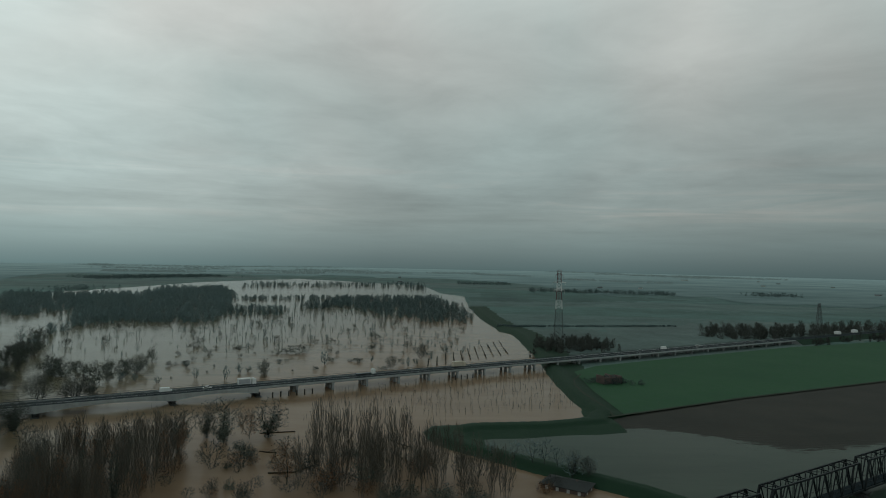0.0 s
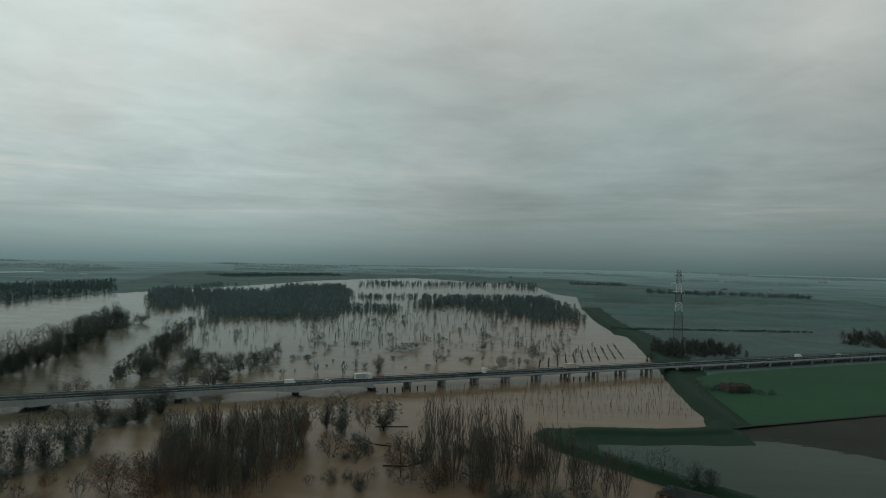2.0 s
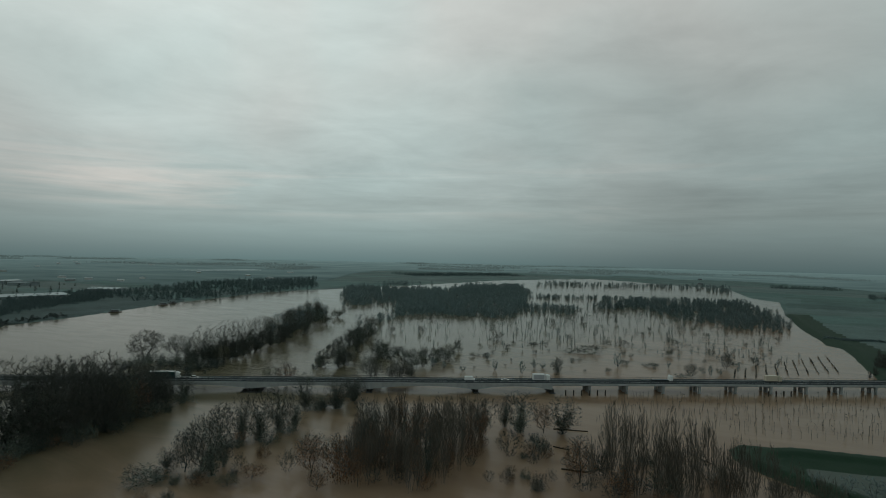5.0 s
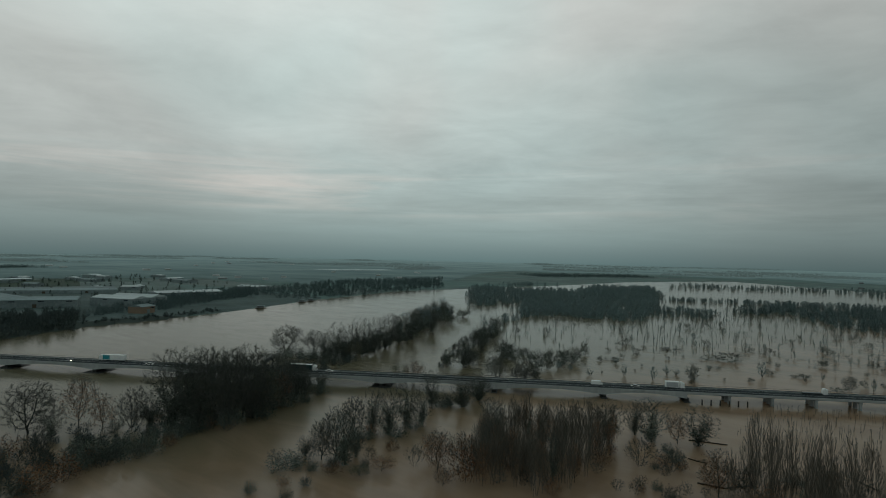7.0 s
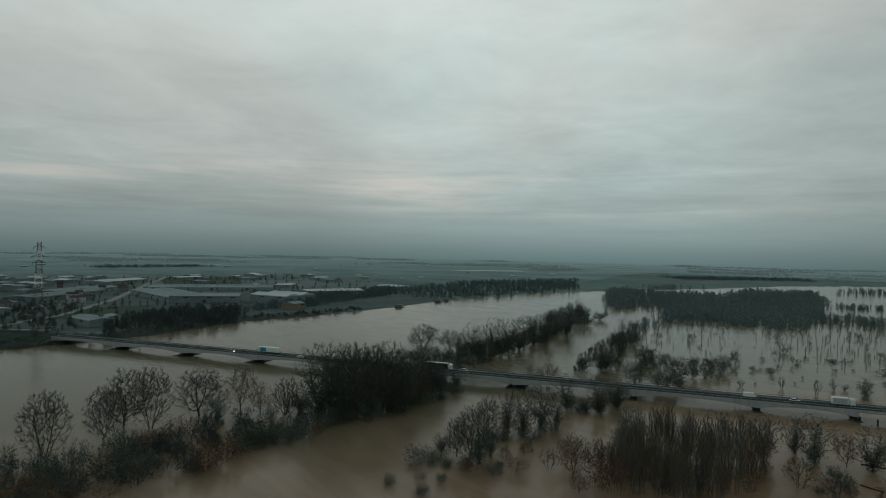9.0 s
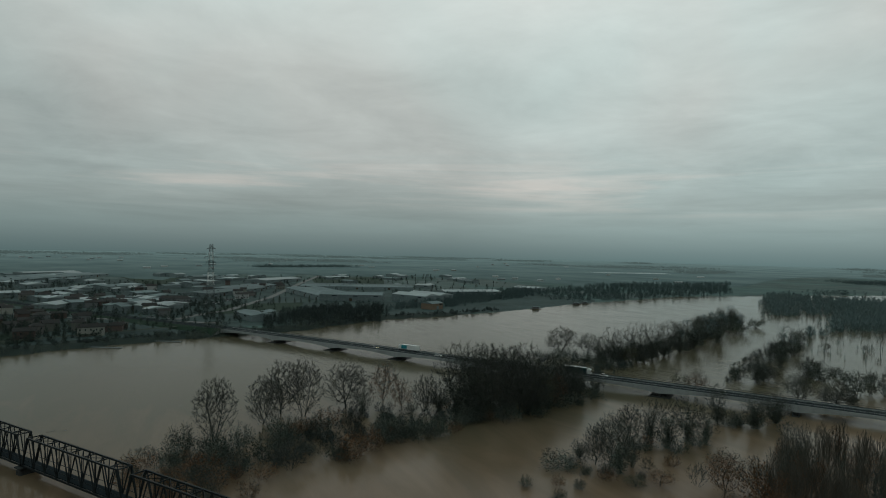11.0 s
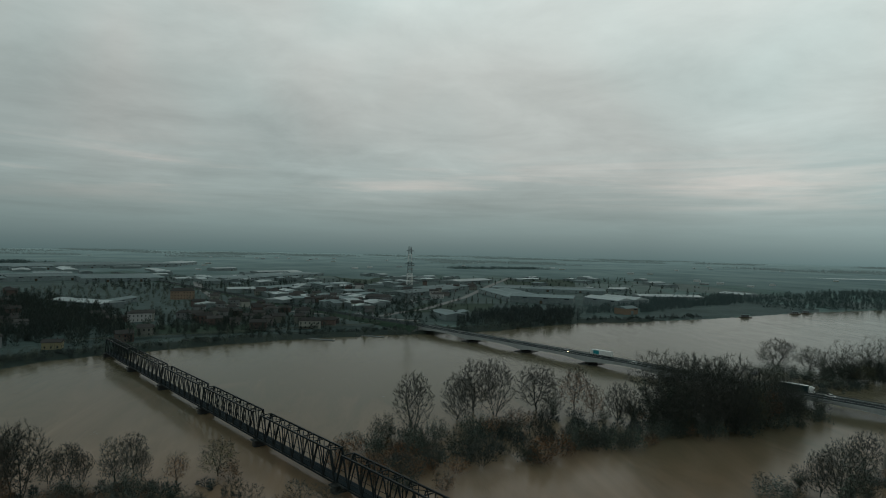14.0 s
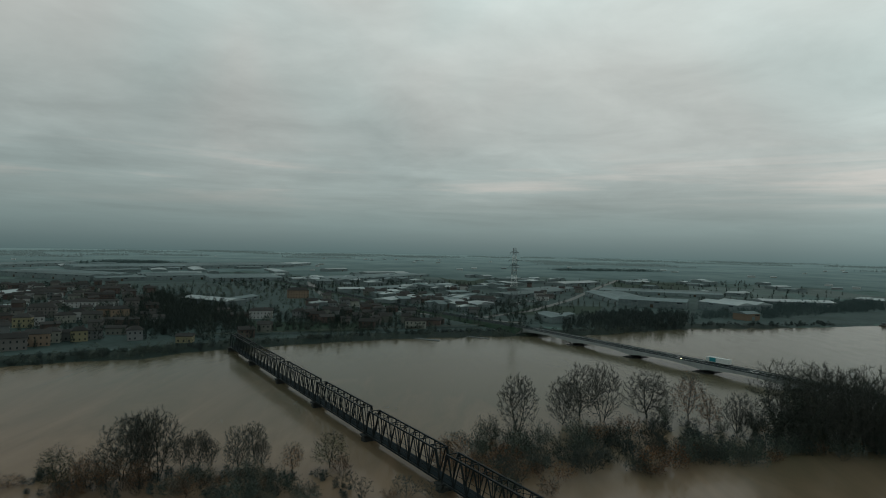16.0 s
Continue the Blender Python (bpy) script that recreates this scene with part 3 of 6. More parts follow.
# ---- trees ----
def mesh_of_triangles(name, corners, mat):
    """One mesh of loose triangles, three rows of corners each."""
    n = len(corners) // 3
    me = bpy.data.meshes.new(name)
    me.vertices.add(n * 3)
    me.vertices.foreach_set("co", np.asarray(corners, dtype=float).ravel())
    me.loops.add(n * 3)
    me.loops.foreach_set("vertex_index", np.arange(n * 3))
    me.polygons.add(n)
    me.polygons.foreach_set("loop_start", np.arange(n) * 3)
    me.materials.append(mat)
    me.update(calc_edges=True)
    return me


def unit(v):
    return v / (np.linalg.norm(v, axis=-1, keepdims=True) + 1e-9)


def leaf_triangles(rng, centres, size, jitter, floor=0.05):
    """Loose leaves, three corners each, turned at random."""
    c = np.asarray(centres, dtype=float)
    c = c + rng.normal(0, 1.0, c.shape) * jitter
    u = unit(rng.normal(size=c.shape))
    v = unit(np.cross(u, rng.normal(size=c.shape)))
    s = size * rng.uniform(0.5, 1.3, (len(c), 1))
    out = np.stack([c - u * s - v * s * 0.5, c + u * s, c - u * s * 0.3 + v * s * 0.8], 1).reshape(-1, 3)
    out[:, 2] = np.maximum(out[:, 2], floor)
    return out


def slivers(rng, start, way, width):
    """Twigs as narrow triangles that end in a point."""
    side = unit(np.cross(way, rng.normal(size=way.shape))) * width
    return np.stack([start - side, start + side, start + way], 1).reshape(-1, 3)


def crown_points(rng, n, h, wide, low, column):
    """Points through an uneven egg-shaped crown made of several rounded lobes."""
    lobes = 9
    half = h * (1 - low) / 2
    v = unit(rng.normal(size=(lobes, 3)))
    mid = v * np.array([wide, wide, 2 * half]) * 0.27 + np.array([0, 0, h - half])
    lump = unit(rng.normal(size=(n, 3))) * rng.uniform(0.1, 1.0, (n, 1)) ** 0.45 * np.array([wide, wide, 2 * half]) * 0.27
    p = mid[rng.integers(0, lobes, n)] + lump
    q = unit(rng.normal(size=(n, 3))) * rng.uniform(0.1, 1.0, (n, 1)) ** 0.4 * np.array([wide / 2, wide / 2, half]) * 0.93 + np.array([0, 0, h - half])
    p = np.where(rng.random((n, 1)) < 0.35, p, q)
    u = np.clip(p[:, 2:3] / h, 0, 1)
    p[:, :2] *= 0.55 + 0.75 * u * (1.25 - u) if column else 1.0 + 0.6 * np.clip(0.55 - u, 0, 1)
    return p[p[:, 2] > max(0.4, low * h * 0.6)]


def grown(rng, h, wide, low, stems, fork, foot, lean, count, column):
    """Leaders from the foot, and branches that join each crown point to them by short, balanced ways.
    Gives nodes, the parent of each, and how many tips each one carries."""
    pos, parent, way_in = [], [], []
    if fork > 0.03:
        for u in (-2.0 / h, fork * 0.5, fork):
            pos.append(np.array([rng.normal(0, 0.006) * h, rng.normal(0, 0.006) * h, u * h]))
            parent.append(len(pos) - 2)
            way_in.append(0.0)
    trunk = len(pos)
    if not trunk:
        pos.append(np.array([0.0, 0.0, -1.2]))
        parent.append(-1)
        way_in.append(0.0)
    for j in range(stems):
        a = 2.4 * j + rng.normal(0, 0.4)
        tilt = radians(lean) * math.sqrt((j + 0.25) / stems) * rng.uniform(0.75, 1.15)
        d = np.array([math.cos(a) * math.sin(tilt), math.sin(a) * math.sin(tilt), math.cos(tilt)])
        if trunk:
            p, last = pos[trunk - 1], trunk - 1
        else:
            p = np.array([math.cos(a), math.sin(a), 0.0]) * foot * rng.uniform(0.3, 1.0) + np.array([0, 0, -0.5])
            pos.append(p)
            parent.append(0)
            way_in.append(0.0)
            last = len(pos) - 1
        length = (h - max(p[2], 0)) * rng.uniform(0.55, 0.82)
        steps = 6
        for k in range(steps):
            d = unit(d + np.array([0, 0, 0.05]) + rng.normal(0, 0.09, 3))
            p = p + d * length / steps
            pos.append(p)
            parent.append(last)
            way_in.append((k + 1) * length / steps)
            last = len(pos) - 1
    goals = crown_points(rng, count, h, wide, low, column)
    pos, way_in = np.array(pos), np.array(way_in)
    rise, keep = (0.93, 0.85) if column else (0.15, 0.38)

    def price(i_pos, i_way, pts):
        d = pts - i_pos
        dist = np.linalg.norm(d, axis=1)
        return dist + np.maximum(0.0, rise * dist - d[:, 2]) * 0.9 + keep * i_way

    best, source = np.full(len(goals), 1e9), np.zeros(len(goals), int)
    for i in range(len(pos)):
        if pos[i][2] > low * h * 0.35:
            c = price(pos[i], way_in[i], goals)
            source = np.where(c < best, i, source)
            best = np.minimum(best, c)
    free = np.ones(len(goals), bool)
    nodes, ways = list(pos), list(way_in)
    for _ in range(len(goals)):
        j = int(np.where(free, best, 1e12).argmin())
        free[j] = False
        src = int(source[j])
        ways.append(ways[src] + float(np.linalg.norm(goals[j] - nodes[src])))
        nodes.append(goals[j])
        parent.append(src)
        c = price(goals[j], ways[-1], goals)
        source = np.where(c < best, len(nodes) - 1, source)
        best = np.minimum(best, c)
    parent = np.array(parent)
    tips = np.zeros(len(nodes))
    for i in range(len(nodes) - 1, -1, -1):
        tips[i] = max(tips[i], 1)
        if parent[i] >= 0:
            tips[parent[i]] += tips[i]
    return np.array(nodes), parent, tips, len(pos)


TREE_KINDS = {}


def tree_kind(key, seed, label, name="tree", h=20.0, wide=13.0, low=0.16, stems=3, fork=0.14, foot=0.4, lean=24, count=420, twigs=5, twig_len=1.3, twig_w=0.030, tip=0.028, column=False,
              twig=None, bark=None, leaf=None, leaf_n=0, leaf_size=0.2, spread=0.5, ivy=False, low_leaf=0.0):
    """One prototype tree; every planted tree shares its meshes."""
    rng = np.random.default_rng(seed)
    nodes, parent, tips, first = grown(rng, h, wide, low, stems, fork, foot, lean, count, column)
    idx = np.nonzero(parent >= 0)[0]
    a, b = nodes[parent[idx]], nodes[idx]
    rb = tip * tips[idx] ** 0.48
    ra = np.minimum(tip * tips[parent[idx]] ** 0.48, rb * 1.5)
    rows = np.concatenate([a, b, ra[:, None], rb[:, None]], 1)
    thick = rb > tip * 2.3
    bend = rng.normal(0, 0.05, (len(idx), 3)) * np.linalg.norm(b - a, axis=1)[:, None]
    fine = rows[~thick]
    mid = (fine[:, 0:3] + fine[:, 3:6]) / 2 + bend[~thick]
    side = unit(np.cross(fine[:, 3:6] - fine[:, 0:3], rng.normal(size=mid.shape))) * fine[:, 6:7] * 1.2
    strips = np.stack([fine[:, 0:3] - side, fine[:, 0:3] + side, mid + side, fine[:, 0:3] - side, mid + side, mid - side, mid - side, mid + side, fine[:, 3:6]], 1).reshape(-1, 3)
    # fringes of twigs that leave the outer branches
    out = idx[idx >= first]
    pick = np.repeat(out, twigs)
    along_it = rng.uniform(0.25, 1.0, (len(pick), 1))
    start = nodes[parent[pick]] + (nodes[pick] - nodes[parent[pick]]) * along_it
    hub = np.array([0, 0, h * (low + 0.15)])
    way = unit(nodes[pick] - nodes[parent[pick]]) * 0.5 + unit(start - hub) * (0.25 if column else 0.45) + rng.normal(0, 0.25 if column else 0.50, start.shape) + np.array([0, 0, 0.75 if column else 0.15])
    way = unit(way) * twig_len * rng.uniform(0.4, 1.25, (len(pick), 1))
    crown = np.concatenate([strips, slivers(rng, start, way, twig_w)])
    crown[:, 2] = np.maximum(crown[:, 2], -0.5)
    meshes = [("trunk", tubes("trunk", rows[thick], bark or MAT_BARK, 3)), ("crown", mesh_of_triangles("crown", crown, twig or MAT_TWIG))]
    if leaf_n:
        if ivy:
            limb = idx[thick]
            weight = np.linalg.norm(nodes[limb] - nodes[parent[limb]], axis=1) * np.clip(1.25 - nodes[limb][:, 2] / h, 0.05, 1)
            src = limb[rng.choice(len(limb), leaf_n, p=weight / weight.sum())]
        else:
            src = out[rng.integers(0, len(out), leaf_n)]
        c = nodes[parent[src]] + (nodes[src] - nodes[parent[src]]) * rng.random((leaf_n, 1))
        c[:, 2] = c[:, 2] * (1 - low_leaf * rng.random(leaf_n))
        meshes.append(("leaves", mesh_of_triangles("leaves", leaf_triangles(rng, c, leaf_size, spread), leaf)))
    TREE_KINDS.setdefault(key, []).append(dict(meshes=meshes, label=label, name=name, tall=h, wide=wide, made=None))


def plant(key, x, y, h, w=None, rng=random, z=None, group=""):
    """Stands a tree of that kind at (x, y), h metres tall over the water or ground and w wide."""
    kind = rng.choice(TREE_KINDS[key])
    sz = h / kind["tall"]
    sx = sz if w is None else w / kind["wide"]
    if z is None:
        z = max(0.0, float(land_height([x], [y])[0]) - 0.1)
    m = pose(x, y, z, rng.uniform(-2, 2), rng.uniform(-2, 2), rng.uniform(0, 360)) @ Matrix.Diagonal((sx, sx, sz, 1))
    if kind["made"] is None:
        ob = thing(kind["name"], None, kind["label"], "tree" if "tree" in kind["name"] else "shrub", group)
        for name, me in kind["meshes"]:
            part(name, me, None, ob)
        ob.matrix_basis = m
        kind["made"] = ob
        return ob
    ob = copy_thing(kind["made"], m)
    ob.matrix_basis = m
    return ob


for k in range(6):
    tree_kind("bare", 10 + k, "tall leafless tree with a rounded crown in flood water", wide=14 + k % 3, low=0.05, stems=(3, 4, 2, 5, 3, 4)[k], fork=(0.06, 0.0, 0.10, 0.0, 0.04, 0.0)[k], foot=0.9, lean=(30, 30, 26, 34, 34, 30)[k], count=760, twigs=15, twig_len=1.25, twig_w=0.022, tip=0.020)
for k in range(4):
    tree_kind("poplar", 30 + k, "slender leafless poplar with steep branches in flood water", "poplar_tree", wide=7.5, low=0.10, stems=4 + k % 2, fork=0.0, foot=0.8, lean=12, count=190, twigs=11, twig_len=1.8, twig_w=0.016, tip=0.015, column=True, twig=MAT_POPLAR, bark=MAT_POPLAR)
for k in range(3):
    tree_kind("ivy", 50 + k, "dark ivy-grown tree with a bare top in flood water", "ivy_tree", wide=12, low=0.08, stems=2 + k % 2, fork=0.08, lean=20, count=420, twigs=9, twig_len=1.2, twig_w=0.018, tip=0.018, leaf=MAT_IVY, leaf_n=2600, leaf_size=0.23, spread=0.6, ivy=True, low_leaf=0.25)
for k in range(3):
    tree_kind("rust", 70 + k, "tree with withered rust-brown leaves in flood water", "autumn_tree", wide=12, low=0.10, stems=2 + k % 2, fork=0.10, lean=26, count=360, twigs=8, twig_len=1.2, twig_w=0.018, tip=0.018, leaf=MAT_RUST, leaf_n=2300, leaf_size=0.20, spread=0.55, low_leaf=0.2)
for k in range(3):
    tree_kind("olive", 90 + k, "tree with sparse olive-brown leaves in flood water", "olive_leaved_tree", wide=12, low=0.10, stems=2 + k % 2, fork=0.12, lean=26, count=360, twigs=8, twig_len=1.2, twig_w=0.018, tip=0.018, leaf=MAT_OLIVE, leaf_n=2300, leaf_size=0.20, spread=0.6, low_leaf=0.2)
for k in range(4):
    tree_kind("shrub", 110 + k, "leafless many-stemmed willow shrub standing in flood water", "willow_shrub", h=7.0, wide=8.0, low=0.02, stems=8, fork=0.0, foot=0.5, lean=52, count=170, twigs=9, twig_len=1.0, twig_w=0.018, tip=0.012)
for k in range(3):
    tree_kind("dark", 130 + k, "dense dark thicket half drowned in flood water", "thicket_shrub", h=6.0, wide=9.0, low=0.0, stems=7, fork=0.0, foot=0.8, lean=66, count=90, twigs=7, twig_len=0.9, twig_w=0.020, tip=0.013, leaf=MAT_IVY, leaf_n=1700, leaf_size=0.17, spread=0.45, low_leaf=0.7)
for k in range(3):
    tree_kind("brown", 150 + k, "thicket with withered brown leaves in flood water", "brown_shrub", h=7.0, wide=8.0, low=0.0, stems=7, fork=0.0, foot=0.8, lean=56, count=110, twigs=9, twig_len=0.9, twig_w=0.018, tip=0.013, leaf=MAT_RUST, leaf_n=900, leaf_size=0.17, spread=0.4, low_leaf=0.5)
# coarser kinds for trees far off; the leafless ones wear the haze-painted twigs
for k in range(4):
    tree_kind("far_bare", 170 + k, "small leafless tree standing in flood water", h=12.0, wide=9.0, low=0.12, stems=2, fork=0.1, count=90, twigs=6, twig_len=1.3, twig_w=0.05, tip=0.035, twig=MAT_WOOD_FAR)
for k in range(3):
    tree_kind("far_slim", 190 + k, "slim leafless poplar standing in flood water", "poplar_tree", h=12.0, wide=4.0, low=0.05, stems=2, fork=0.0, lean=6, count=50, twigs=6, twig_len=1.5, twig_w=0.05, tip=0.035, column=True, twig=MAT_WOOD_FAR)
for k in range(3):
    tree_kind("far_dark", 210 + k, "dark bushy tree standing in flood water", "bushy_tree", h=9.0, wide=8.0, low=0.02, stems=3, fork=0.0, lean=30, count=60, twigs=6, twig_len=1.1, twig_w=0.05, tip=0.03, leaf=MAT_IVY, leaf_n=700, leaf_size=0.28, spread=0.55, low_leaf=0.4)
for k in range(2):
    tree_kind("far_shrub", 230 + k, "low half-drowned shrub in flood water", "low_shrub", h=3.0, wide=5.0, low=0.0, stems=4, fork=0.0, foot=0.6, lean=60, count=36, twigs=6, twig_len=0.7, twig_w=0.04, tip=0.02, leaf=MAT_IVY, leaf_n=160, leaf_size=0.18, spread=0.3, low_leaf=0.5)
SHORE = [
    ("bare", -193, -98, 21, 19), ("bare", -194, -88, 23, 17), ("bare", -196, -95, 21, 9), ("bare", -206, -80, 13, 10), ("bare", -206, -85, 11, 7),
    ("bare", -207, -76, 10, 7), ("bare", -205, -66, 15, 10), ("bare", -213, -63, 14, 10), ("bare", -208, -59, 9, 7), ("olive", -184, -113, 14, 13),
    ("olive", -207, -36, 13, 13), ("rust", -187, -106, 12, 10), ("rust", -185, -99, 12, 12), ("rust", -201, -47, 11, 8), ("rust", -185, -89, 11, 10),
    ("rust", -180, -73, 9, 11), ("dark", -193, -75, 6, 14), ("dark", -182, -57, 7, 17), ("dark", -187, -49, 8, 15), ("dark", -195, -61, 9, 14),
    ("dark", -184, -80, 5, 14), ("dark", -182, -65, 3, 11), ("dark", -182, -39, 5, 11), ("shrub", -182, -38, 6, 7),
]
SHORE_B = [
    ("shrub", -187, -28, 7, 9), ("shrub", -184, -22, 6, 7), ("shrub", -184, -9, 7, 11), ("shrub", -184, -1, 5, 11), ("brown", -186, -128, 4, 9),
    ("brown", -183, -14, 3, 7), ("brown", -182, -135, 7, 13), ("brown", -179, -107, 5, 14), ("brown", -204, -32, 7, 8),
]
ISLE = [
    ("bare", -263, 53, 22, 11), ("bare", -277, 63, 25, 20), ("bare", -269, 71, 26, 13), ("bare", -277, 93, 22, 25), ("rust", -273, 110, 23, 15),
    ("rust", -263, 115, 16, 12), ("bare", -253, 122, 19, 13), ("ivy", -253, 129, 15, 12), ("ivy", -242, 132, 36, 15), ("ivy", -238, 139, 36, 13),
    ("bare", -237, 148, 34, 13), ("bare", -236, 155, 33, 13), ("bare", -236, 162, 34, 11), ("olive", -238, 174, 23, 16), ("ivy", -249, 201, 19, 17),
    ("ivy", -255, 223, 12, 15), ("rust", -242, 185, 20, 17), ("ivy", -252, 210, 15, 15), ("dark", -239, 67, 10, 18), ("dark", -226, 94, 12, 15),
    ("brown", -211, 74, 11, 15), ("dark", -210, 68, 8, 11), ("shrub", -209, 52, 10, 19), ("brown", -214, 82, 11, 13),
]
ISLE_B = [
    ("dark", -221, 100, 11, 16), ("dark", -221, 111, 12, 15), ("dark", -220, 88, 10, 12), ("ivy", -263, 96, 14, 12), ("dark", -220, 46, 10, 18),
    ("shrub", -217, 63, 11, 14), ("rust", -242, 67, 8, 11), ("dark", -232, 129, 10, 15), ("dark", -233, 139, 10, 15), ("dark", -231, 152, 11, 15),
    ("dark", -232, 167, 10, 16), ("dark", -239, 189, 9, 17), ("dark", -248, 214, 9, 15), ("shrub", -218, 95, 8, 11), ("brown", -250, 77, 9, 15),
    ("dark", -245, 56, 10, 17), ("bare", -249, 32, 25, 11), ("dark", -225, 28, 11, 15), ("dark", -238, 40, 10, 11), ("shrub", -206, 50, 10, 12),
    ("dark", -231, 54, 10, 14), ("brown", -207, 72, 7, 11), ("brown", -188, 34, 6, 9), ("dark", -210, 33, 9, 12),
]
ISLE_C = [
    ("ivy", -257, 158, 30, 14), ("bare", -254, 166, 28, 14), ("bare", -260, 182, 24, 16), ("ivy", -264, 199, 23, 17), ("bare", -271, 210, 20, 15),
    ("ivy", -250, 144, 31, 13), ("dark", -250, 158, 9, 16), ("dark", -257, 176, 8, 17), ("dark", -254, 186, 8, 18), ("dark", -259, 203, 8, 17),
    ("bare", -233, 165, 28, 13), ("ivy", -238, 180, 27, 14), ("bare", -245, 199, 21, 14),
    ("brown", -202, 27, 7, 14), ("bare", -230, 80, 15, 9), ("rust", -237, 61, 10, 9),
]
THICKET = [
    ("dark", -225, 14, 10, 13), ("brown", -214, 24, 10, 12), ("brown", -198, 13, 9, 14), ("dark", -189, 21, 8, 11), ("dark", -226, 35, 9, 12),
    ("brown", -225, 6, 8, 13), ("shrub", -206, 33, 9, 10), ("dark", -242, 20, 11, 13), ("brown", -201, 41, 7, 10), ("dark", -236, 30, 10, 11),
    ("brown", -208, 2, 8, 12),
]
BEHIND = [
    ("bare", -370, 290, 20, 27), ("bare", -356, 304, 16, 19), ("ivy", -318, 293, 27, 24), ("olive", -312, 302, 14, 14), ("ivy", -323, 319, 29, 21),
    ("ivy", -321, 332, 28, 18), ("bare", -331, 359, 27, 17), ("ivy", -345, 401, 25, 25), ("ivy", -362, 449, 23, 26), ("ivy", -330, 294, 12, 20),
    ("ivy", -324, 307, 18, 21), ("dark", -337, 281, 7, 28), ("dark", -349, 265, 7, 28), ("dark", -309, 279, 9, 23), ("ivy", -338, 378, 17, 19),
    ("ivy", -327, 350, 17, 20), ("ivy", -318, 321, 17, 19), ("dark", -354, 283, 7, 21), ("far_dark", -397, 521, 17, 24), ("far_dark", -425, 586, 13, 20),
]
CHANNEL = [
    ("bare", -169, 149, 15, 10), ("ivy", -177, 148, 8, 7), ("ivy", -159, 151, 22, 11), ("bare", -183, 178, 16, 12), ("ivy", -181, 187, 19, 13),
    ("ivy", -173, 188, 21, 12), ("ivy", -176, 202, 20, 13), ("ivy", -172, 208, 16, 11), ("rust", -232, 273, 14, 14), ("olive", -240, 270, 11, 13),
    ("ivy", -190, 237, 19, 10), ("ivy", -176, 245, 11, 12), ("ivy", -179, 261, 15, 15), ("dark", -184, 236, 8, 13), ("rust", -130, 166, 16, 9),
    ("rust", -145, 155, 6, 10), ("olive", -148, 147, 4, 9), ("brown", -118, 166, 17, 9), ("rust", -121, 158, 7, 8), ("dark", -172, 136, 6, 17),
    ("shrub", -140, 166, 8, 8), ("ivy", -242, 342, 20, 24), ("ivy", -265, 391, 24, 18), ("far_dark", -296, 451, 16, 18),
]
CHANNEL_B = [
    ("ivy", -238, 330, 19, 17), ("far_dark", -248, 326, 12, 12), ("bare", -201, 311, 15, 14), ("bare", -187, 318, 10, 15), ("far_dark", -241, 383, 14, 17),
    ("far_dark", -228, 376, 12, 14), ("far_dark", -197, 356, 15, 12), ("far_dark", -194, 364, 15, 11), ("far_dark", -193, 381, 11, 11), ("far_dark", -192, 394, 12, 14),
    ("dark", -169, 188, 6, 12), ("dark", -176, 177, 6, 13), ("dark", -170, 201, 6, 11), ("bare", -166, 153, 19, 9), ("ivy", -162, 159, 11, 8),
]
BLOCK = [
    ("ivy", -87, 252, 19, 18), ("ivy", -71, 259, 17, 18), ("ivy", -96, 257, 16, 10), ("rust", -78, 256, 13, 10), ("shrub", -80, 220, 11, 12),
    ("shrub", -70, 222, 10, 12), ("rust", -50, 206, 17, 11), ("shrub", -44, 212, 10, 8), ("ivy", -99, 237, 19, 12), ("rust", -140, 178, 10, 13),
    ("rust", -129, 180, 12, 12), ("ivy", -183, 243, 7, 14), ("ivy", -177, 244, 18, 13), ("ivy", -179, 262, 14, 15), ("shrub", -160, 242, 9, 10),
    ("shrub", -59, 190, 7, 7), ("shrub", -77, 192, 4, 5), ("shrub", -71, 193, 5, 6), ("brown", -126, 180, 10, 13), ("brown", -119, 186, 12, 11),
]
POPLARS = [
    ("poplar", -42, 219, 27, 6), ("poplar", -36, 216, 27, 7), ("poplar", -32, 214, 28, 7), ("poplar", -26, 211, 29, 7), ("poplar", -23, 217, 28, 7),
    ("poplar", -17, 220, 27, 7), ("poplar", -31, 201, 24, 7), ("poplar", -37, 206, 20, 7), ("poplar", -24, 196, 24, 8), ("poplar", -19, 201, 25, 8),
    ("poplar", -44, 216, 19, 6), ("poplar", -15, 212, 25, 5), ("poplar", -12, 230, 22, 5), ("poplar", -14, 243, 20, 4), ("poplar", -3, 213, 24, 7),
    ("poplar", 2, 213, 22, 7), ("poplar", 6, 208, 22, 7), ("poplar", -5, 202, 23, 7), ("poplar", 12, 203, 20, 7), ("poplar", 17, 199, 19, 7),
    ("poplar", 8, 197, 18, 7), ("poplar", 22, 198, 16, 7), ("poplar", -47, 241, 23, 3), ("poplar", -42, 241, 23, 3),
]
POPLARS_B = [
    ("poplar", 0, 198, 21, 7), ("dark", -10, 196, 6, 11), ("dark", 1, 197, 5, 12), ("dark", 13, 197, 4, 12), ("dark", -24, 212, 10, 14),
    ("dark", -33, 235, 6, 11), ("dark", -15, 196, 5, 10),
]
DYKE_TREES = [
    ("far_bare", 46, 215, 9, 10), ("far_bare", 52, 216, 6, 7), ("far_bare", 38, 224, 10, 7), ("far_bare", 34, 226, 9, 8), ("far_bare", 28, 231, 7, 7),
    ("far_bare", 20, 237, 5, 6), ("far_bare", 42, 221, 8, 6),
]
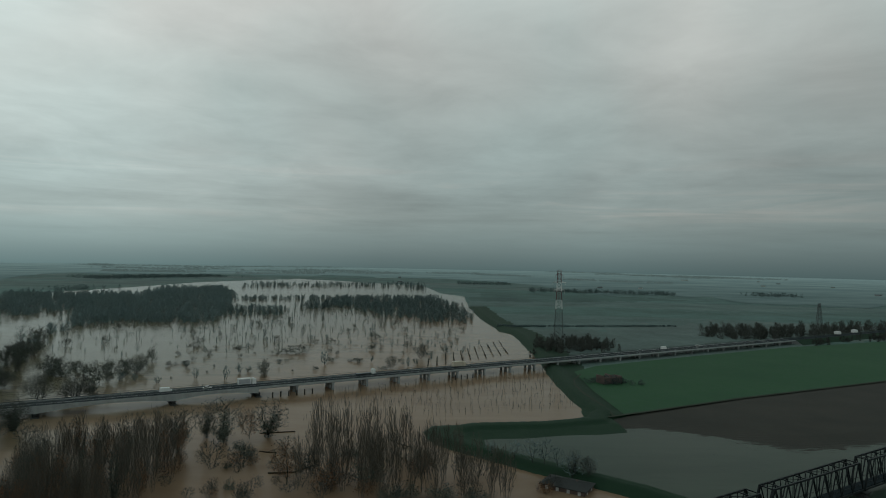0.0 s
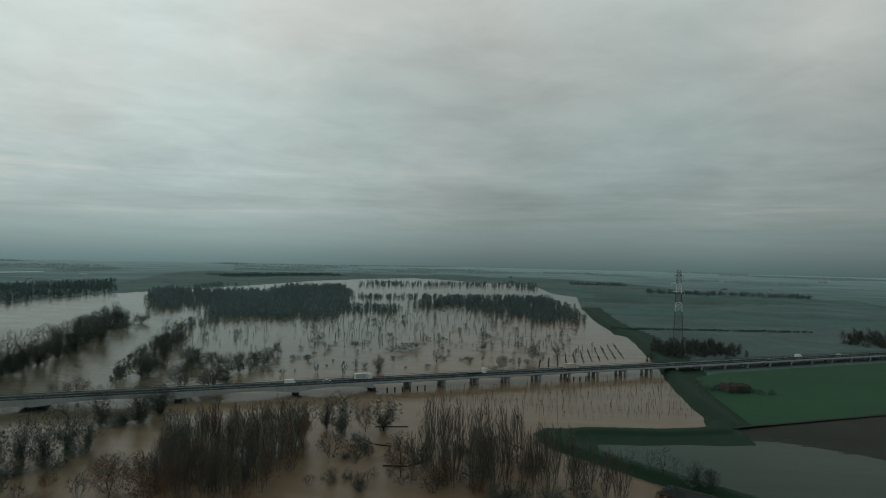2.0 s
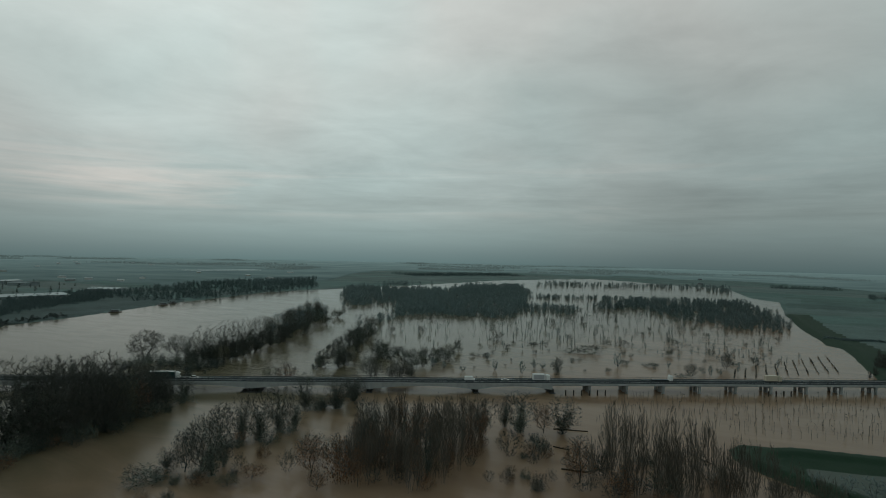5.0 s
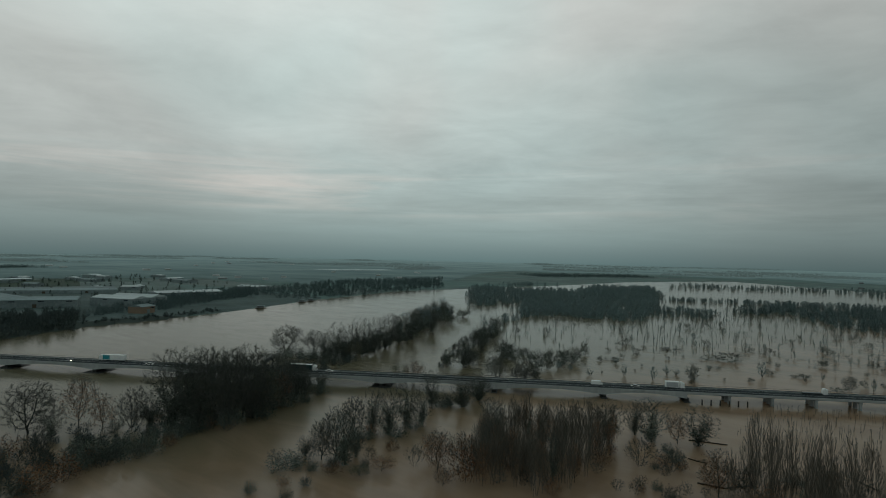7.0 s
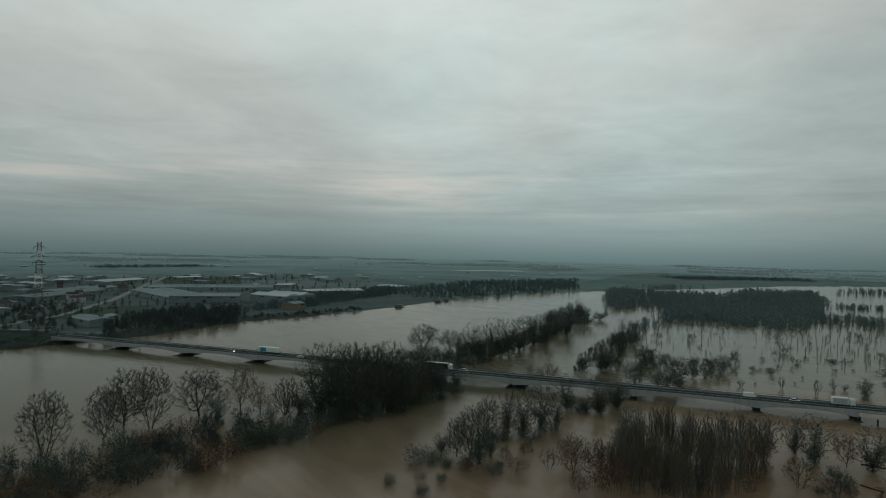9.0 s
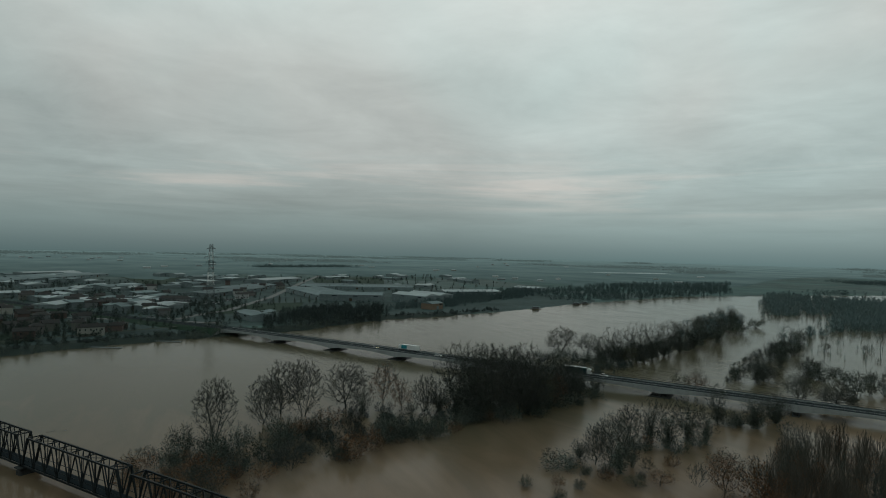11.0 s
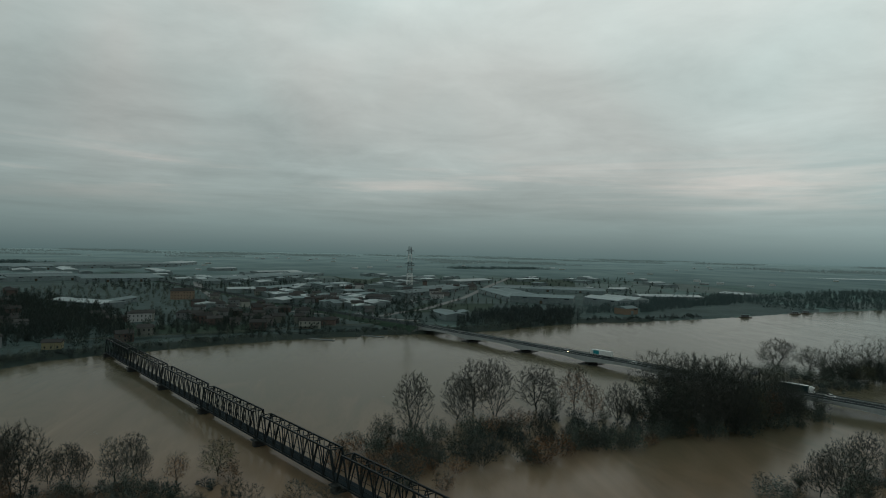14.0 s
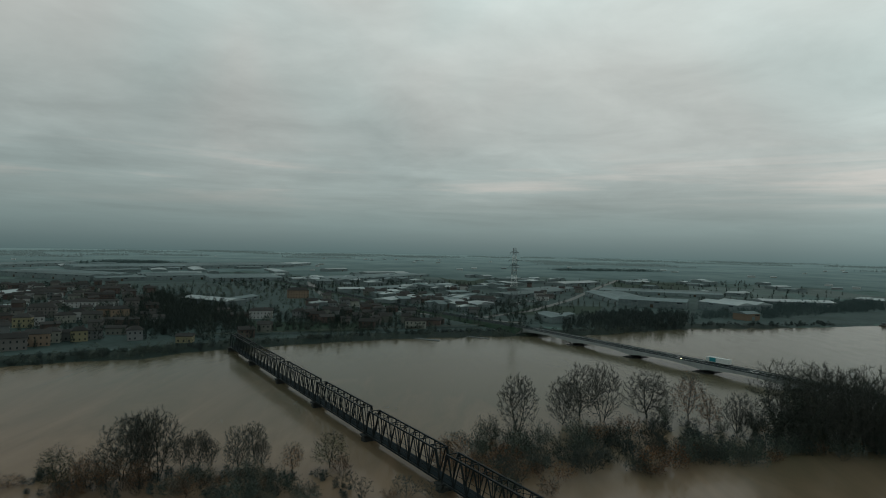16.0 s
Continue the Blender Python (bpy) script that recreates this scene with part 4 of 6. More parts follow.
BEYOND = [
    ("olive", -203, 319, 14, 16), ("olive", -199, 413, 10, 13), ("bare", -188, 323, 12, 17), ("bare", -15, 472, 11, 10), ("bare", -34, 428, 9, 10),
    ("bare", -241, 345, 9, 14), ("far_dark", -214, 401, 8, 8), ("far_dark", -207, 408, 9, 10), ("far_dark", -218, 381, 9, 12), ("far_dark", -253, 407, 8, 13),
    ("far_dark", -235, 399, 7, 13), ("far_dark", -113, 398, 11, 10), ("far_dark", -237, 379, 5, 17), ("far_dark", -60, 453, 4, 8), ("far_dark", -57, 510, 7, 7),
    ("far_dark", -84, 416, 3, 5), ("far_dark", -183, 420, 4, 5), ("far_dark", -184, 329, 6, 10), ("far_dark", -202, 436, 12, 9), ("far_slim", -149, 379, 8, 6),
    ("far_slim", -130, 377, 9, 5), ("far_slim", -129, 400, 7, 7), ("far_slim", -125, 405, 4, 8), ("far_slim", -82, 438, 10, 9),
]
BEYOND_B = [
    ("far_slim", -165, 364, 5, 7), ("far_slim", -188, 366, 7, 7), ("far_slim", -180, 367, 5, 5), ("far_slim", -170, 417, 5, 8), ("far_shrub", -113, 396, 3, 8),
    ("far_shrub", -124, 486, 4, 23), ("far_shrub", -111, 488, 7, 23), ("far_shrub", -66, 452, 2, 8), ("far_shrub", -38, 421, 3, 12), ("far_shrub", -28, 445, 5, 6),
    ("far_shrub", -18, 446, 5, 6), ("far_shrub", -9, 492, 3, 14), ("far_shrub", -80, 451, 3, 11), ("far_shrub", -178, 427, 2, 15), ("far_shrub", -163, 512, 2, 25),
    ("far_shrub", -114, 447, 2, 13),
]


def plant_rows(rows, rng, group=""):
    for key, x, y, h, w in rows:
        plant(key, x, y, h, max(w, h * (0.28 if key == "poplar" else 0.72)), rng, group=group)


def scatter(n, poly, kinds, rng, hmin, hmax, apart=3.0, slim=(0.4, 0.7), group=""):
    """n trees of mixed kinds at random within an outline, not closer than apart."""
    xs, ys = [p[0] for p in poly], [p[1] for p in poly]
    done, tries = [], 0
    while len(done) < n and tries < n * 40:
        tries += 1
        x, y = rng.uniform(min(xs), max(xs)), rng.uniform(min(ys), max(ys))
        if not inside(np.array([x]), np.array([y]), poly)[0]:
            continue
        off = (Vector((x, y, 0)) - ROAD_O).dot(ROAD_N)
        if -5 < off < ROAD_W + 5 or any((x - a) ** 2 + (y - b) ** 2 < apart * apart for a, b in done):
            continue
        done.append((x, y))
        h = rng.uniform(hmin, hmax)
        key = rng.choice(kinds)
        if key in ("shrub", "dark", "brown", "far_shrub"):
            h *= 0.42
            plant(key, x, y, h, h * rng.uniform(1.0, 1.6), rng, group=group)
        else:
            plant(key, x, y, h, h * rng.uniform(*slim), rng, group=group)
    return done


# ---- the old iron lattice bridge ----
TRUSS_D = Vector((0.8510, 0.5252, 0))
TRUSS_ROT = math.degrees(math.atan2(TRUSS_D.y, TRUSS_D.x))
TRUSS_O = Vector((-190.5, 2.8, 0))
SPAN, BOTTOM, TOP, HALF = 55.1, 2.9, 12.0, 2.1


def build_truss():
    """One span with its bars; the others are copies."""
    span = thing("truss_span", None, "dark riveted iron lattice girder span of an old bridge", "bridge span", "spans of the iron bridge")
    a, b, n = 0.5, SPAN - 0.5, 8
    step = (b - a) / n

    def bar(name, p, q, w, h=None, label=""):
        part(name, beam(bmesh.new(), p, q, w, h), MAT_STEEL, span, label)

    for y in (-HALF, HALF):
        bar("top_chord", (a + step * 0.4, y, TOP), (b - step * 0.4, y, TOP), 0.42, 0.5)
        bar("bottom_chord", (a, y, BOTTOM), (b, y, BOTTOM), 0.42, 0.6)
        for k in range(n):
            x = a + k * step
            xm = x + step / 2
            lo, hi = (x if k else x), (x if k else x + step * 0.4)
            bar("post" if k else "end_post", (lo, y, BOTTOM), (hi, y, TOP), 0.20 if k else 0.45)
            bar("diagonal", (x, y, BOTTOM), (xm, y, TOP), 0.27)
            bar("diagonal", (xm, y, TOP), (x + step, y, BOTTOM), 0.27)
        bar("end_post", (b, y, BOTTOM), (b - step * 0.4, y, TOP), 0.4)
        bar("side_rail", (a, y * 0.94, BOTTOM + 2.0), (b, y * 0.94, BOTTOM + 2.0), 0.10, 0.14)
    for k in range(n + 1):
        x = min(max(a + k * step, a + step * 0.4), b - step * 0.4)
        bar("top_strut", (x, -HALF, TOP), (x, HALF, TOP), 0.22, 0.3)
        bar("cross_beam", (a + k * step, -HALF, BOTTOM), (a + k * step, HALF, BOTTOM), 0.3, 0.5)
        if k < n:
            s = 1 if k % 2 else -1
            bar("top_brace", (a + k * step + (step * 0.4 if k == 0 else 0), -HALF * s, TOP), (a + (k + 1) * step - (step * 0.4 if k == n - 1 else 0), HALF * s, TOP), 0.14, 0.14)
    part("deck", boxed(0, SPAN, -HALF + 0.3, HALF - 0.3, BOTTOM + 0.25, BOTTOM + 0.5), MAT_ASPHALT, span, "narrow dark roadway")
    return span


def truss_pose(k, z=0.0):
    p = TRUSS_O + TRUSS_D * SPAN * k
    return pose(p.x, p.y, z, 0, 0, TRUSS_ROT)


truss = build_truss()
truss.matrix_basis = truss_pose(-5)
for k in range(-4, 8):
    copy_thing(truss, truss_pose(k))


def build_truss_pier():
    pier = thing("bridge_pier", None, "blunt masonry pier of the iron bridge standing in brown water", "bridge pier", "piers of the iron bridge")
    bm = boxed(-1.5, 1.5, -3.2, 3.2, -2.5, 1.9, bevel=0.5)
    part("shaft", bm, MAT_WETSTONE, pier)
    part("coping", boxed(-1.8, 1.8, -3.5, 3.5, 1.9, 2.5, bevel=0.12), MAT_WETSTONE, pier)
    return pier


pier = build_truss_pier()
pier.matrix_basis = truss_pose(-5)
for k in range(-4, 9):
    copy_thing(pier, truss_pose(k))


# ---- lattice towers for the power line ----
def build_tower(name, label, height, base, bands, arms, top=2.2):
    """A square tower of angle bars. bands: (from, to, material) in shares of the height; arms: (share, reach)."""
    tower = thing(name, None, label, "power pylon")
    n = 16

    def half(u):
        return base / 2 * (1 - u) ** 1.15 + top / 2

    for lo, hi, mat in bands:
        bm = bmesh.new()
        for k in range(int(round(lo * n)), int(round(hi * n))):
            u0, u1 = k / n, (k + 1) / n
            a, b, z0, z1 = half(u0), half(u1), u0 * height, u1 * height
            for sx, sy in ((1, 1), (1, -1), (-1, -1), (-1, 1)):
                beam(bm, (sx * a, sy * a, z0), (sx * b, sy * b, z1), 0.26)
                tx, ty = sy, -sx
                beam(bm, (sx * a, sy * a, z0), (tx * b, ty * b, z1), 0.12)
                beam(bm, (tx * a, ty * a, z0), (sx * b, sy * b, z1), 0.12)
                beam(bm, (sx * b, sy * b, z1), (tx * b, ty * b, z1), 0.12)
        part("shaft_section", bm, mat, tower)
    for u, reach, mat in arms:
        z = u * height
        bm = bmesh.new()
        for s in (-1, 1):
            for y in (-0.9, 0.9):
                beam(bm, (0, y, z + 1.9), (s * reach, 0, z), 0.26)
                beam(bm, (0, y, z), (s * reach, 0, z), 0.34)
            for f in (0.35, 0.65):
                beam(bm, (s * reach * f, 0, z), (s * reach * f, 0, z + 1.6 * (1 - f)), 0.16)
            beam(bm, (s * reach, 0, z), (s * reach, 0, z - 2.8), 0.16)
        part("cross_arm", bm, mat, tower)
    return tower


MAT_TOWER_GREY = material("dull_tower_zinc", (0.07, 0.08, 0.08), (0.11, 0.12, 0.12), 1.0, 0.6)
tower = build_tower("power_pylon", "tall red and white lattice power pylon rising from a dark thicket", 67, 5.5,
                    [(0, 0.4375, MAT_TOWER_GREY), (0.4375, 0.5625, MAT_WHITE), (0.5625, 0.6875, MAT_RED), (0.6875, 0.8125, MAT_WHITE), (0.8125, 1.0, MAT_RED)],
                    [(0.82, 6.2, MAT_WHITE), (0.925, 3.6, MAT_RED), (0.71, 5.0, MAT_WHITE)], 3.2)
tower.matrix_basis = pose(113, 600, 0.8, 0, 0, -6)
tower = build_tower("power_pylon", "tall weathered red and white lattice power pylon by the town", 73, 6.0,
                    [(0, 0.375, MAT_TOWER_GREY), (0.375, 0.5625, MAT_WHITE), (0.5625, 0.75, MAT_TOWER_GREY), (0.75, 0.875, MAT_WHITE), (0.875, 1.0, MAT_TOWER_GREY)],
                    [(0.93, 5.0, MAT_TOWER_GREY), (0.80, 7.0, MAT_GALV), (0.72, 5.5, MAT_GALV)], 3.0)
tower.matrix_basis = pose(-735, 86, 1.0, 0, 0, 72)
small = build_tower("power_pylon", "small grey lattice power pylon on the far fields", 28, 4, [(0, 1, MAT_TOWER_GREY)], [(0.8, 4.0, MAT_TOWER_GREY), (0.9, 3.0, MAT_TOWER_GREY)])
small.matrix_basis = pose(489, 805, 0.8, 0, 0, 30)


# ---- vehicles ----
def paint(name, col, rough=0.4):
    return material(name, tuple(c * 0.9 for c in col), col, 0.8, rough, vary=0.0)


MAT_TEAL, MAT_BEIGE, MAT_TYRE = paint("teal_tarpaulin", (0.03, 0.26, 0.30)), paint("beige_box_body", (0.55, 0.48, 0.38)), paint("tyre_rubber", (0.02, 0.02, 0.02), 0.9)
MAT_DARKTARP, MAT_CARGREY, MAT_GLASS_DARK = paint("dark_green_tarpaulin", (0.02, 0.045, 0.045)), paint("silver_car_paint", (0.4, 0.41, 0.42), 0.3), paint("dark_car_glass", (0.015, 0.018, 0.02), 0.08)
MAT_RIVERMUD = material("wet_mud_and_driftwood", (0.03, 0.024, 0.018), (0.06, 0.047, 0.034), 0.8, 0.7, 0.05, 3)


def lamp_material(name, col, strength):
    m = bpy.data.materials.new(name)
    m.use_nodes = True
    n = Nodes(m.node_tree)
    e = n.add("ShaderNodeEmission")
    e.inputs["Color"].default_value = (*col, 1)
    e.inputs["Strength"].default_value = strength
    out = n.add("ShaderNodeOutputMaterial")
    n.link(e.outputs[0], out.inputs["Surface"])
    return m


MAT_HEADLIGHT = lamp_material("lit_headlight", (1.0, 0.72, 0.42), 9.0)


def wheels(ob, places, r=0.5, w=0.35):
    bm = bmesh.new()
    bmesh.ops.create_cone(bm, cap_ends=True, segments=12, radius1=r, radius2=r, depth=w, matrix=Matrix.Rotation(math.pi / 2, 4, "X"))
    me = bpy.data.meshes.new("wheel")
    bm.to_mesh(me)
    bm.free()
    me.materials.append(MAT_TYRE)
    for x, y in places:
        part("wheel", me, None, ob).location = (x, y, r)


def lorry(label, body, cab=None, roof=None, flat=False, cut=None, tail=-8.2):
    """A lorry with its cab at +x; tail: where the load bed ends."""
    ob = thing("lorry", None, label, "truck")
    cab = cab or MAT_WHITE
    if flat:
        part("flatbed", boxed(tail, 5.2, -1.25, 1.25, 1.05, 1.45), MAT_GALV, ob)
    else:
        part("trailer", boxed(tail, 5.3, -1.27, 1.27, 1.0, 3.98, bevel=0.08), body, ob)
        part("trailer_roof", boxed(tail + 0.05, 5.25, -1.22, 1.22, 3.985, 4.05), roof or MAT_WHITE, ob)
        if cut:
            part("tarpaulin_stripe", boxed(tail + cut[0], tail + cut[1], -1.29, 1.29, 1.3, 3.7), cut[2], ob, "white panel with a plain logo patch")
    part("chassis", boxed(tail + 0.2, 8.0, -0.5, 0.5, 0.6, 1.0), MAT_TYRE, ob)
    bm = boxed(5.8, 8.1, -1.22, 1.22, 0.6, 3.5, bevel=0.25)
    c = part("cab", bm, cab, ob)
    part("windscreen", boxed(8.08, 8.14, -1.05, 1.05, 1.9, 3.0), MAT_GLASS_DARK, c)
    part("wind_deflector", boxed(5.9, 7.2, -1.0, 1.0, 3.5, 3.9, bevel=0.15), cab, c)
    wheels(ob, [(x, y) for x in (tail + 1.6, tail + 2.9, 7.1) for y in (-1.1, 1.1)])
    return ob


def car(label, mat, van=False, lit=False):
    name = "van" if van else "car"
    ob = thing(name, None, label, name)
    if van:
        part("body", boxed(-2.9, 2.0, -1.0, 1.0, 0.4, 2.5, bevel=0.15), mat, ob)
        part("bonnet", boxed(1.9, 2.9, -0.98, 0.98, 0.4, 1.4, bevel=0.15), mat, ob)
        part("windscreen", boxed(1.98, 2.06, -0.9, 0.9, 1.4, 2.2), MAT_GLASS_DARK, ob)
    else:
        part("body", boxed(-2.2, 2.2, -0.88, 0.88, 0.3, 0.92, bevel=0.12), mat, ob)
        bm = bmesh.new()
        box(bm, -1.7, 1.0, -0.78, 0.78, 0.9, 1.45)
        for v in bm.verts:
            if v.co.z > 1.2:
                v.co.x *= 0.72
                v.co.y *= 0.86
        cabin = part("cabin", bm, MAT_GLASS_DARK, ob)
        part("roof", boxed(-1.15, 0.68, -0.66, 0.66, 1.45, 1.5), mat, cabin)
    wheels(ob, [(x, y) for x in (-1.4, 1.4) for y in (-0.8, 0.8)], 0.33, 0.22)
    if lit:
        for y in (-0.6, 0.6):
            part("headlight", boxed(2.16, 2.26, y - 0.16, y + 0.16, 0.55, 0.8), MAT_HEADLIGHT, ob, "lit warm headlight")
    return ob


def drive(ob, s, off, back=False):
    p = ROAD_O + ROAD_D * s + ROAD_N * off
    ob.matrix_basis = pose(p.x, p.y, DECK_Z + 0.005, 0, 0, ROAD_ROT + (180 if back else 0))


drive(lorry("lorry with a white and teal tarpaulin trailer", MAT_WHITE, cut=(9.2, 13.6, MAT_TEAL)), -441, 9.8, True)
drive(lorry("long lorry with a dark tarpaulin and white roof", MAT_DARKTARP), -322, 7.5)
drive(lorry("white lorry with a grey-green side", MAT_WHITE, cut=(0.5, 6.4, MAT_CARGREY), tail=-1.6), -121, 7.0)
drive(lorry("white lorry cab pulling an empty flatbed trailer", MAT_WHITE, flat=True, tail=-4.0), -50, 7.2)
drive(lorry("lorry with a beige box trailer", MAT_BEIGE, MAT_BEIGE, MAT_BEIGE, tail=-1.6), 15, 7.2)
drive(car("white delivery van on the motorway", MAT_WHITE, van=True), -158, 7.1)
drive(car("white van with high sides", MAT_WHITE, van=True), 219, 8.9)
drive(car("small white car on the motorway", MAT_WHITE), -138, 6.9)
drive(car("silver car on the motorway", MAT_CARGREY), 127, 7.4)
drive(car("white car driving the near lane", MAT_WHITE), -414, 4.4, True)
drive(car("silver car with lit headlights", MAT_CARGREY, lit=True), -465, 3.1)
drive(car("white estate car on the bridge", MAT_WHITE), -307, 8.7)
drive(car("small silver car on the viaduct", MAT_CARGREY), 190, 7.8)
drive(car("white compact car on the viaduct", MAT_WHITE), 262, 8.7)
drive(car("grey hatchback car on the viaduct", MAT_CARGREY), 332, 7.7)

# the motorway goes on along low banks at both ends
def bank_road(name, places, label):
    """places: (s, height) along the road."""
    ob = thing(name, None, label, "embankment", kind="structure", at=on_road(0))

    def ribbon(prof, part_name, mat):
        bm = bmesh.new()
        rows = [[bm.verts.new((s, y, max(h + z, 0.3) if fall else h + z)) for y, h, fall in prof] for s, z in places]
        for a, b in zip(rows, rows[1:]):
            for k in range(len(prof) - 1):
                bm.faces.new((a[k], b[k], b[k + 1], a[k + 1]))
        for f in bm.faces:
            f.normal_update()
            if f.normal.z < 0:
                f.normal_flip()
        part(part_name, bm, mat, ob)

    ribbon([(-9, -9, 1), (-0.6, -0.03, 0), (ROAD_W + 0.6, -0.03, 0), (ROAD_W + 9, -9, 1)], "bank", MAT_GRASS)
    ribbon([(0.2, 0.0, 0), (ROAD_W - 0.2, 0.0, 0)], "carriageway", MAT_ASPHALT)
    for y in (0.4, ROAD_W / 2, ROAD_W - 0.4):
        ribbon([(y - 0.05, 0.4, 0), (y - 0.05, 0.75, 0), (y + 0.05, 0.75, 0), (y + 0.05, 0.4, 0)], "crash_barrier", MAT_GALV)


bank_road("embankment_east", [(395, DECK_Z), (700, DECK_Z), (1000, 3.2), (1900, 2.6)], "grassy bank carrying the motorway across fields")
bank_road("embankment_west", [(-1700, 2.3), (-880, 2.3), (-760, 3.2), (-622, DECK_Z)], "grassy bank carrying the motorway past the town")
drive(lorry("distant white lorry on the embankment", MAT_WHITE, tail=-1.6), 483, 7.4)
drive(lorry("distant white lorry beside the tree belt", MAT_WHITE, tail=-1.6), 520, 9.0)
HOUSES = [
    ("pink", -405, -278, 16.3, 10.8), ("pink", -574, -368, 28.1, 12.5), ("pink", -654, -326, 16.0, 12.0), ("tan", -422, -283, 13.1, 9.4), ("tan", -542, -304, 17.1, 10.3),
    ("tan", -481, -251, 15.0, 7.0), ("tan", -509, -144, 10.7, 8.8), ("tan", -630, -221, 18.3, 6.1), ("orange", -423, -274, 15.8, 11.1), ("orange", -583, -316, 14.6, 10.9),
    ("orange", -585, -303, 18.1, 10.9), ("cream", -438, -274, 11.4, 10.5), ("cream", -599, -170, 17.1, 10.3), ("cream", -552, -22, 22.3, 9.1), ("cream", -539, -326, 17.3, 9.2),
    ("grey", -449, -269, 14.4, 7.7), ("grey", -457, -255, 10.6, 8.7), ("grey", -455, -224, 10.3, 10.3), ("grey", -614, -140, 13.9, 8.7), ("grey", -799, 54, 43.9, 10.3),
]
HOUSES_B = [
    ("grey", -764, -487, 37.3, 9.9), ("yellow", -445, -259, 10.4, 10.4), ("yellow", -507, -341, 14.6, 11.2), ("yellow", -450, -185, 11.6, 6.3), ("white", -518, -338, 12.5, 10.2),
    ("white", -563, -328, 13.1, 9.6), ("white", -672, -416, 14.5, 8.7), ("white", -659, -390, 18.2, 8.4), ("white", -681, -372, 14.2, 7.1), ("white", -683, -361, 11.3, 7.1),
    ("white", -869, 142, 20.9, 8.0), ("brick", -529, -267, 24.5, 7.6), ("brick", -743, -406, 34.1, 9.3), ("brick", -479, -150, 12.0, 8.3), ("brick", -542, -64, 15.0, 9.0),
    ("brick", -829, -442, 29.2, 10.3), ("brick", -595, -195, 34.4, 5.7), ("brick", -822, -509, 26.5, 10.6), ("brick", -591, -3, 14.1, 5.4), ("orange", -827, -191, 35.7, 14),
]
HOUSES_C = [
    ("white", -597, -174, 23.9, 10.3),
]
SHEDS = [
    ("pale", -729, -305, -689, -239, 8.6, 30), ("grey", -713, -247, -790, -233, 6.5, 16), ("pale", -739, -525, -798, -527, 6.6, 30), ("pale", -631, -441, -650, -431, 4, 14),
    ("pale", -926, -152, -936, -116, 7.7, 26), ("pale", -1215, -156, -1186, -239, 4.5, 60), ("pale", -766, -63, -839, -27, 6.3, 26), ("pale", -1184, 236, -1263, 323, 7.7, 50),
    ("pale", -789, 327, -734, 351, 12.4, 60), ("pale", -858, 446, -846, 540, 7.9, 40), ("pale", -1030, 473, -1012, 493, 7.2, 24), ("pale", -940, 626, -900, 647, 8.2, 40),
    ("grey", -979, 227, -814, 233, 8.2, 60), ("grey", -814, 233, -778, 308, 10.8, 45), ("grey", -971, 150, -1080, 235, 6.3, 50), ("grey", -887, 101, -1007, 201, 6.5, 40),
]
SHEDS_B = [
    ("grey", -1049, 267, -979, 445, 5.9, 80), ("grey", -1035, -20, -1091, 29, 7.5, 40), ("grey", -951, -100, -1030, -38, 7.0, 40), ("grey", -1183, -195, -1467, -29, 6.6, 90),
    ("grey", -1120, -531, -1189, -445, 10.2, 90), ("grey", -1123, -420, -1183, -303, 8.7, 120), ("grey", -1064, -592, -1120, -531, 7.8, 80), ("grey", -1164, -828, -1075, -608, 11.7, 90),
    ("grey", -1398, -829, -1560, -641, 11.8, 120), ("grey", -1591, -654, -1838, -438, 11.0, 140), ("grey", -1457, -1036, -1696, -991, 9.8, 80), ("pale", -1593, -292, -1648, -250, 8.8, 30),
    ("pale", -1488, -178, -1557, -87, 6.8, 40), ("pale", -1826, -460, -2053, -433, 10.3, 60), ("pale", -1347, 404, -1365, 459, 5.1, 30), ("pale", -1248, 670, -1260, 711, 6.4, 25),
]
SHEDS_C = [
    ("barn", -648, 99, -605, 108, 7.2, 22), ("barn", -635, 121, -657, 142, 5.3, 14), ("brick", -664, 328, -672, 346, 8.8, 18),
]


# ---- the town on the far bank ----
WALLS = {key: material(key + "_plaster", tuple(c * 0.78 for c in col), col, 0.5, 0.9, 0.01, 4, vary=0.12) for key, col in dict(
    pink=(0.20, 0.19, 0.178), tan=(0.19, 0.195, 0.172), orange=(0.27, 0.20, 0.145), cream=(0.32, 0.325, 0.285), yellow=(0.30, 0.27, 0.165), grey=(0.20, 0.21, 0.21),
    white=(0.48, 0.48, 0.47), brick=(0.13, 0.098, 0.088)).items()}
MAT_TILES = material("clay_roof_tiles", (0.038, 0.038, 0.037), (0.070, 0.064, 0.060), 0.6, 0.9, 0.04, 3, vary=0.25)
MAT_PANE = material("window_glass", (0.02, 0.025, 0.028), (0.04, 0.045, 0.05), 0.5, 0.1)
MAT_SHUTTER = material("wooden_shutters", (0.05, 0.04, 0.03), (0.09, 0.07, 0.05), 0.8, 0.8, vary=0.2)
MAT_SHEET_PALE = material("pale_sheet_roof", (0.24, 0.28, 0.28), (0.44, 0.49, 0.49), 0.25, 0.55, 0.01, 2, vary=0.2)
MAT_SHEET_GREY = material("weathered_fibre_roof", (0.105, 0.14, 0.142), (0.215, 0.265, 0.266), 0.2, 0.8, 0.02, 2, vary=0.2)
MAT_CLAD = material("grey_precast_wall", (0.12, 0.155, 0.157), (0.24, 0.285, 0.286), 0.3, 0.85, vary=0.15)


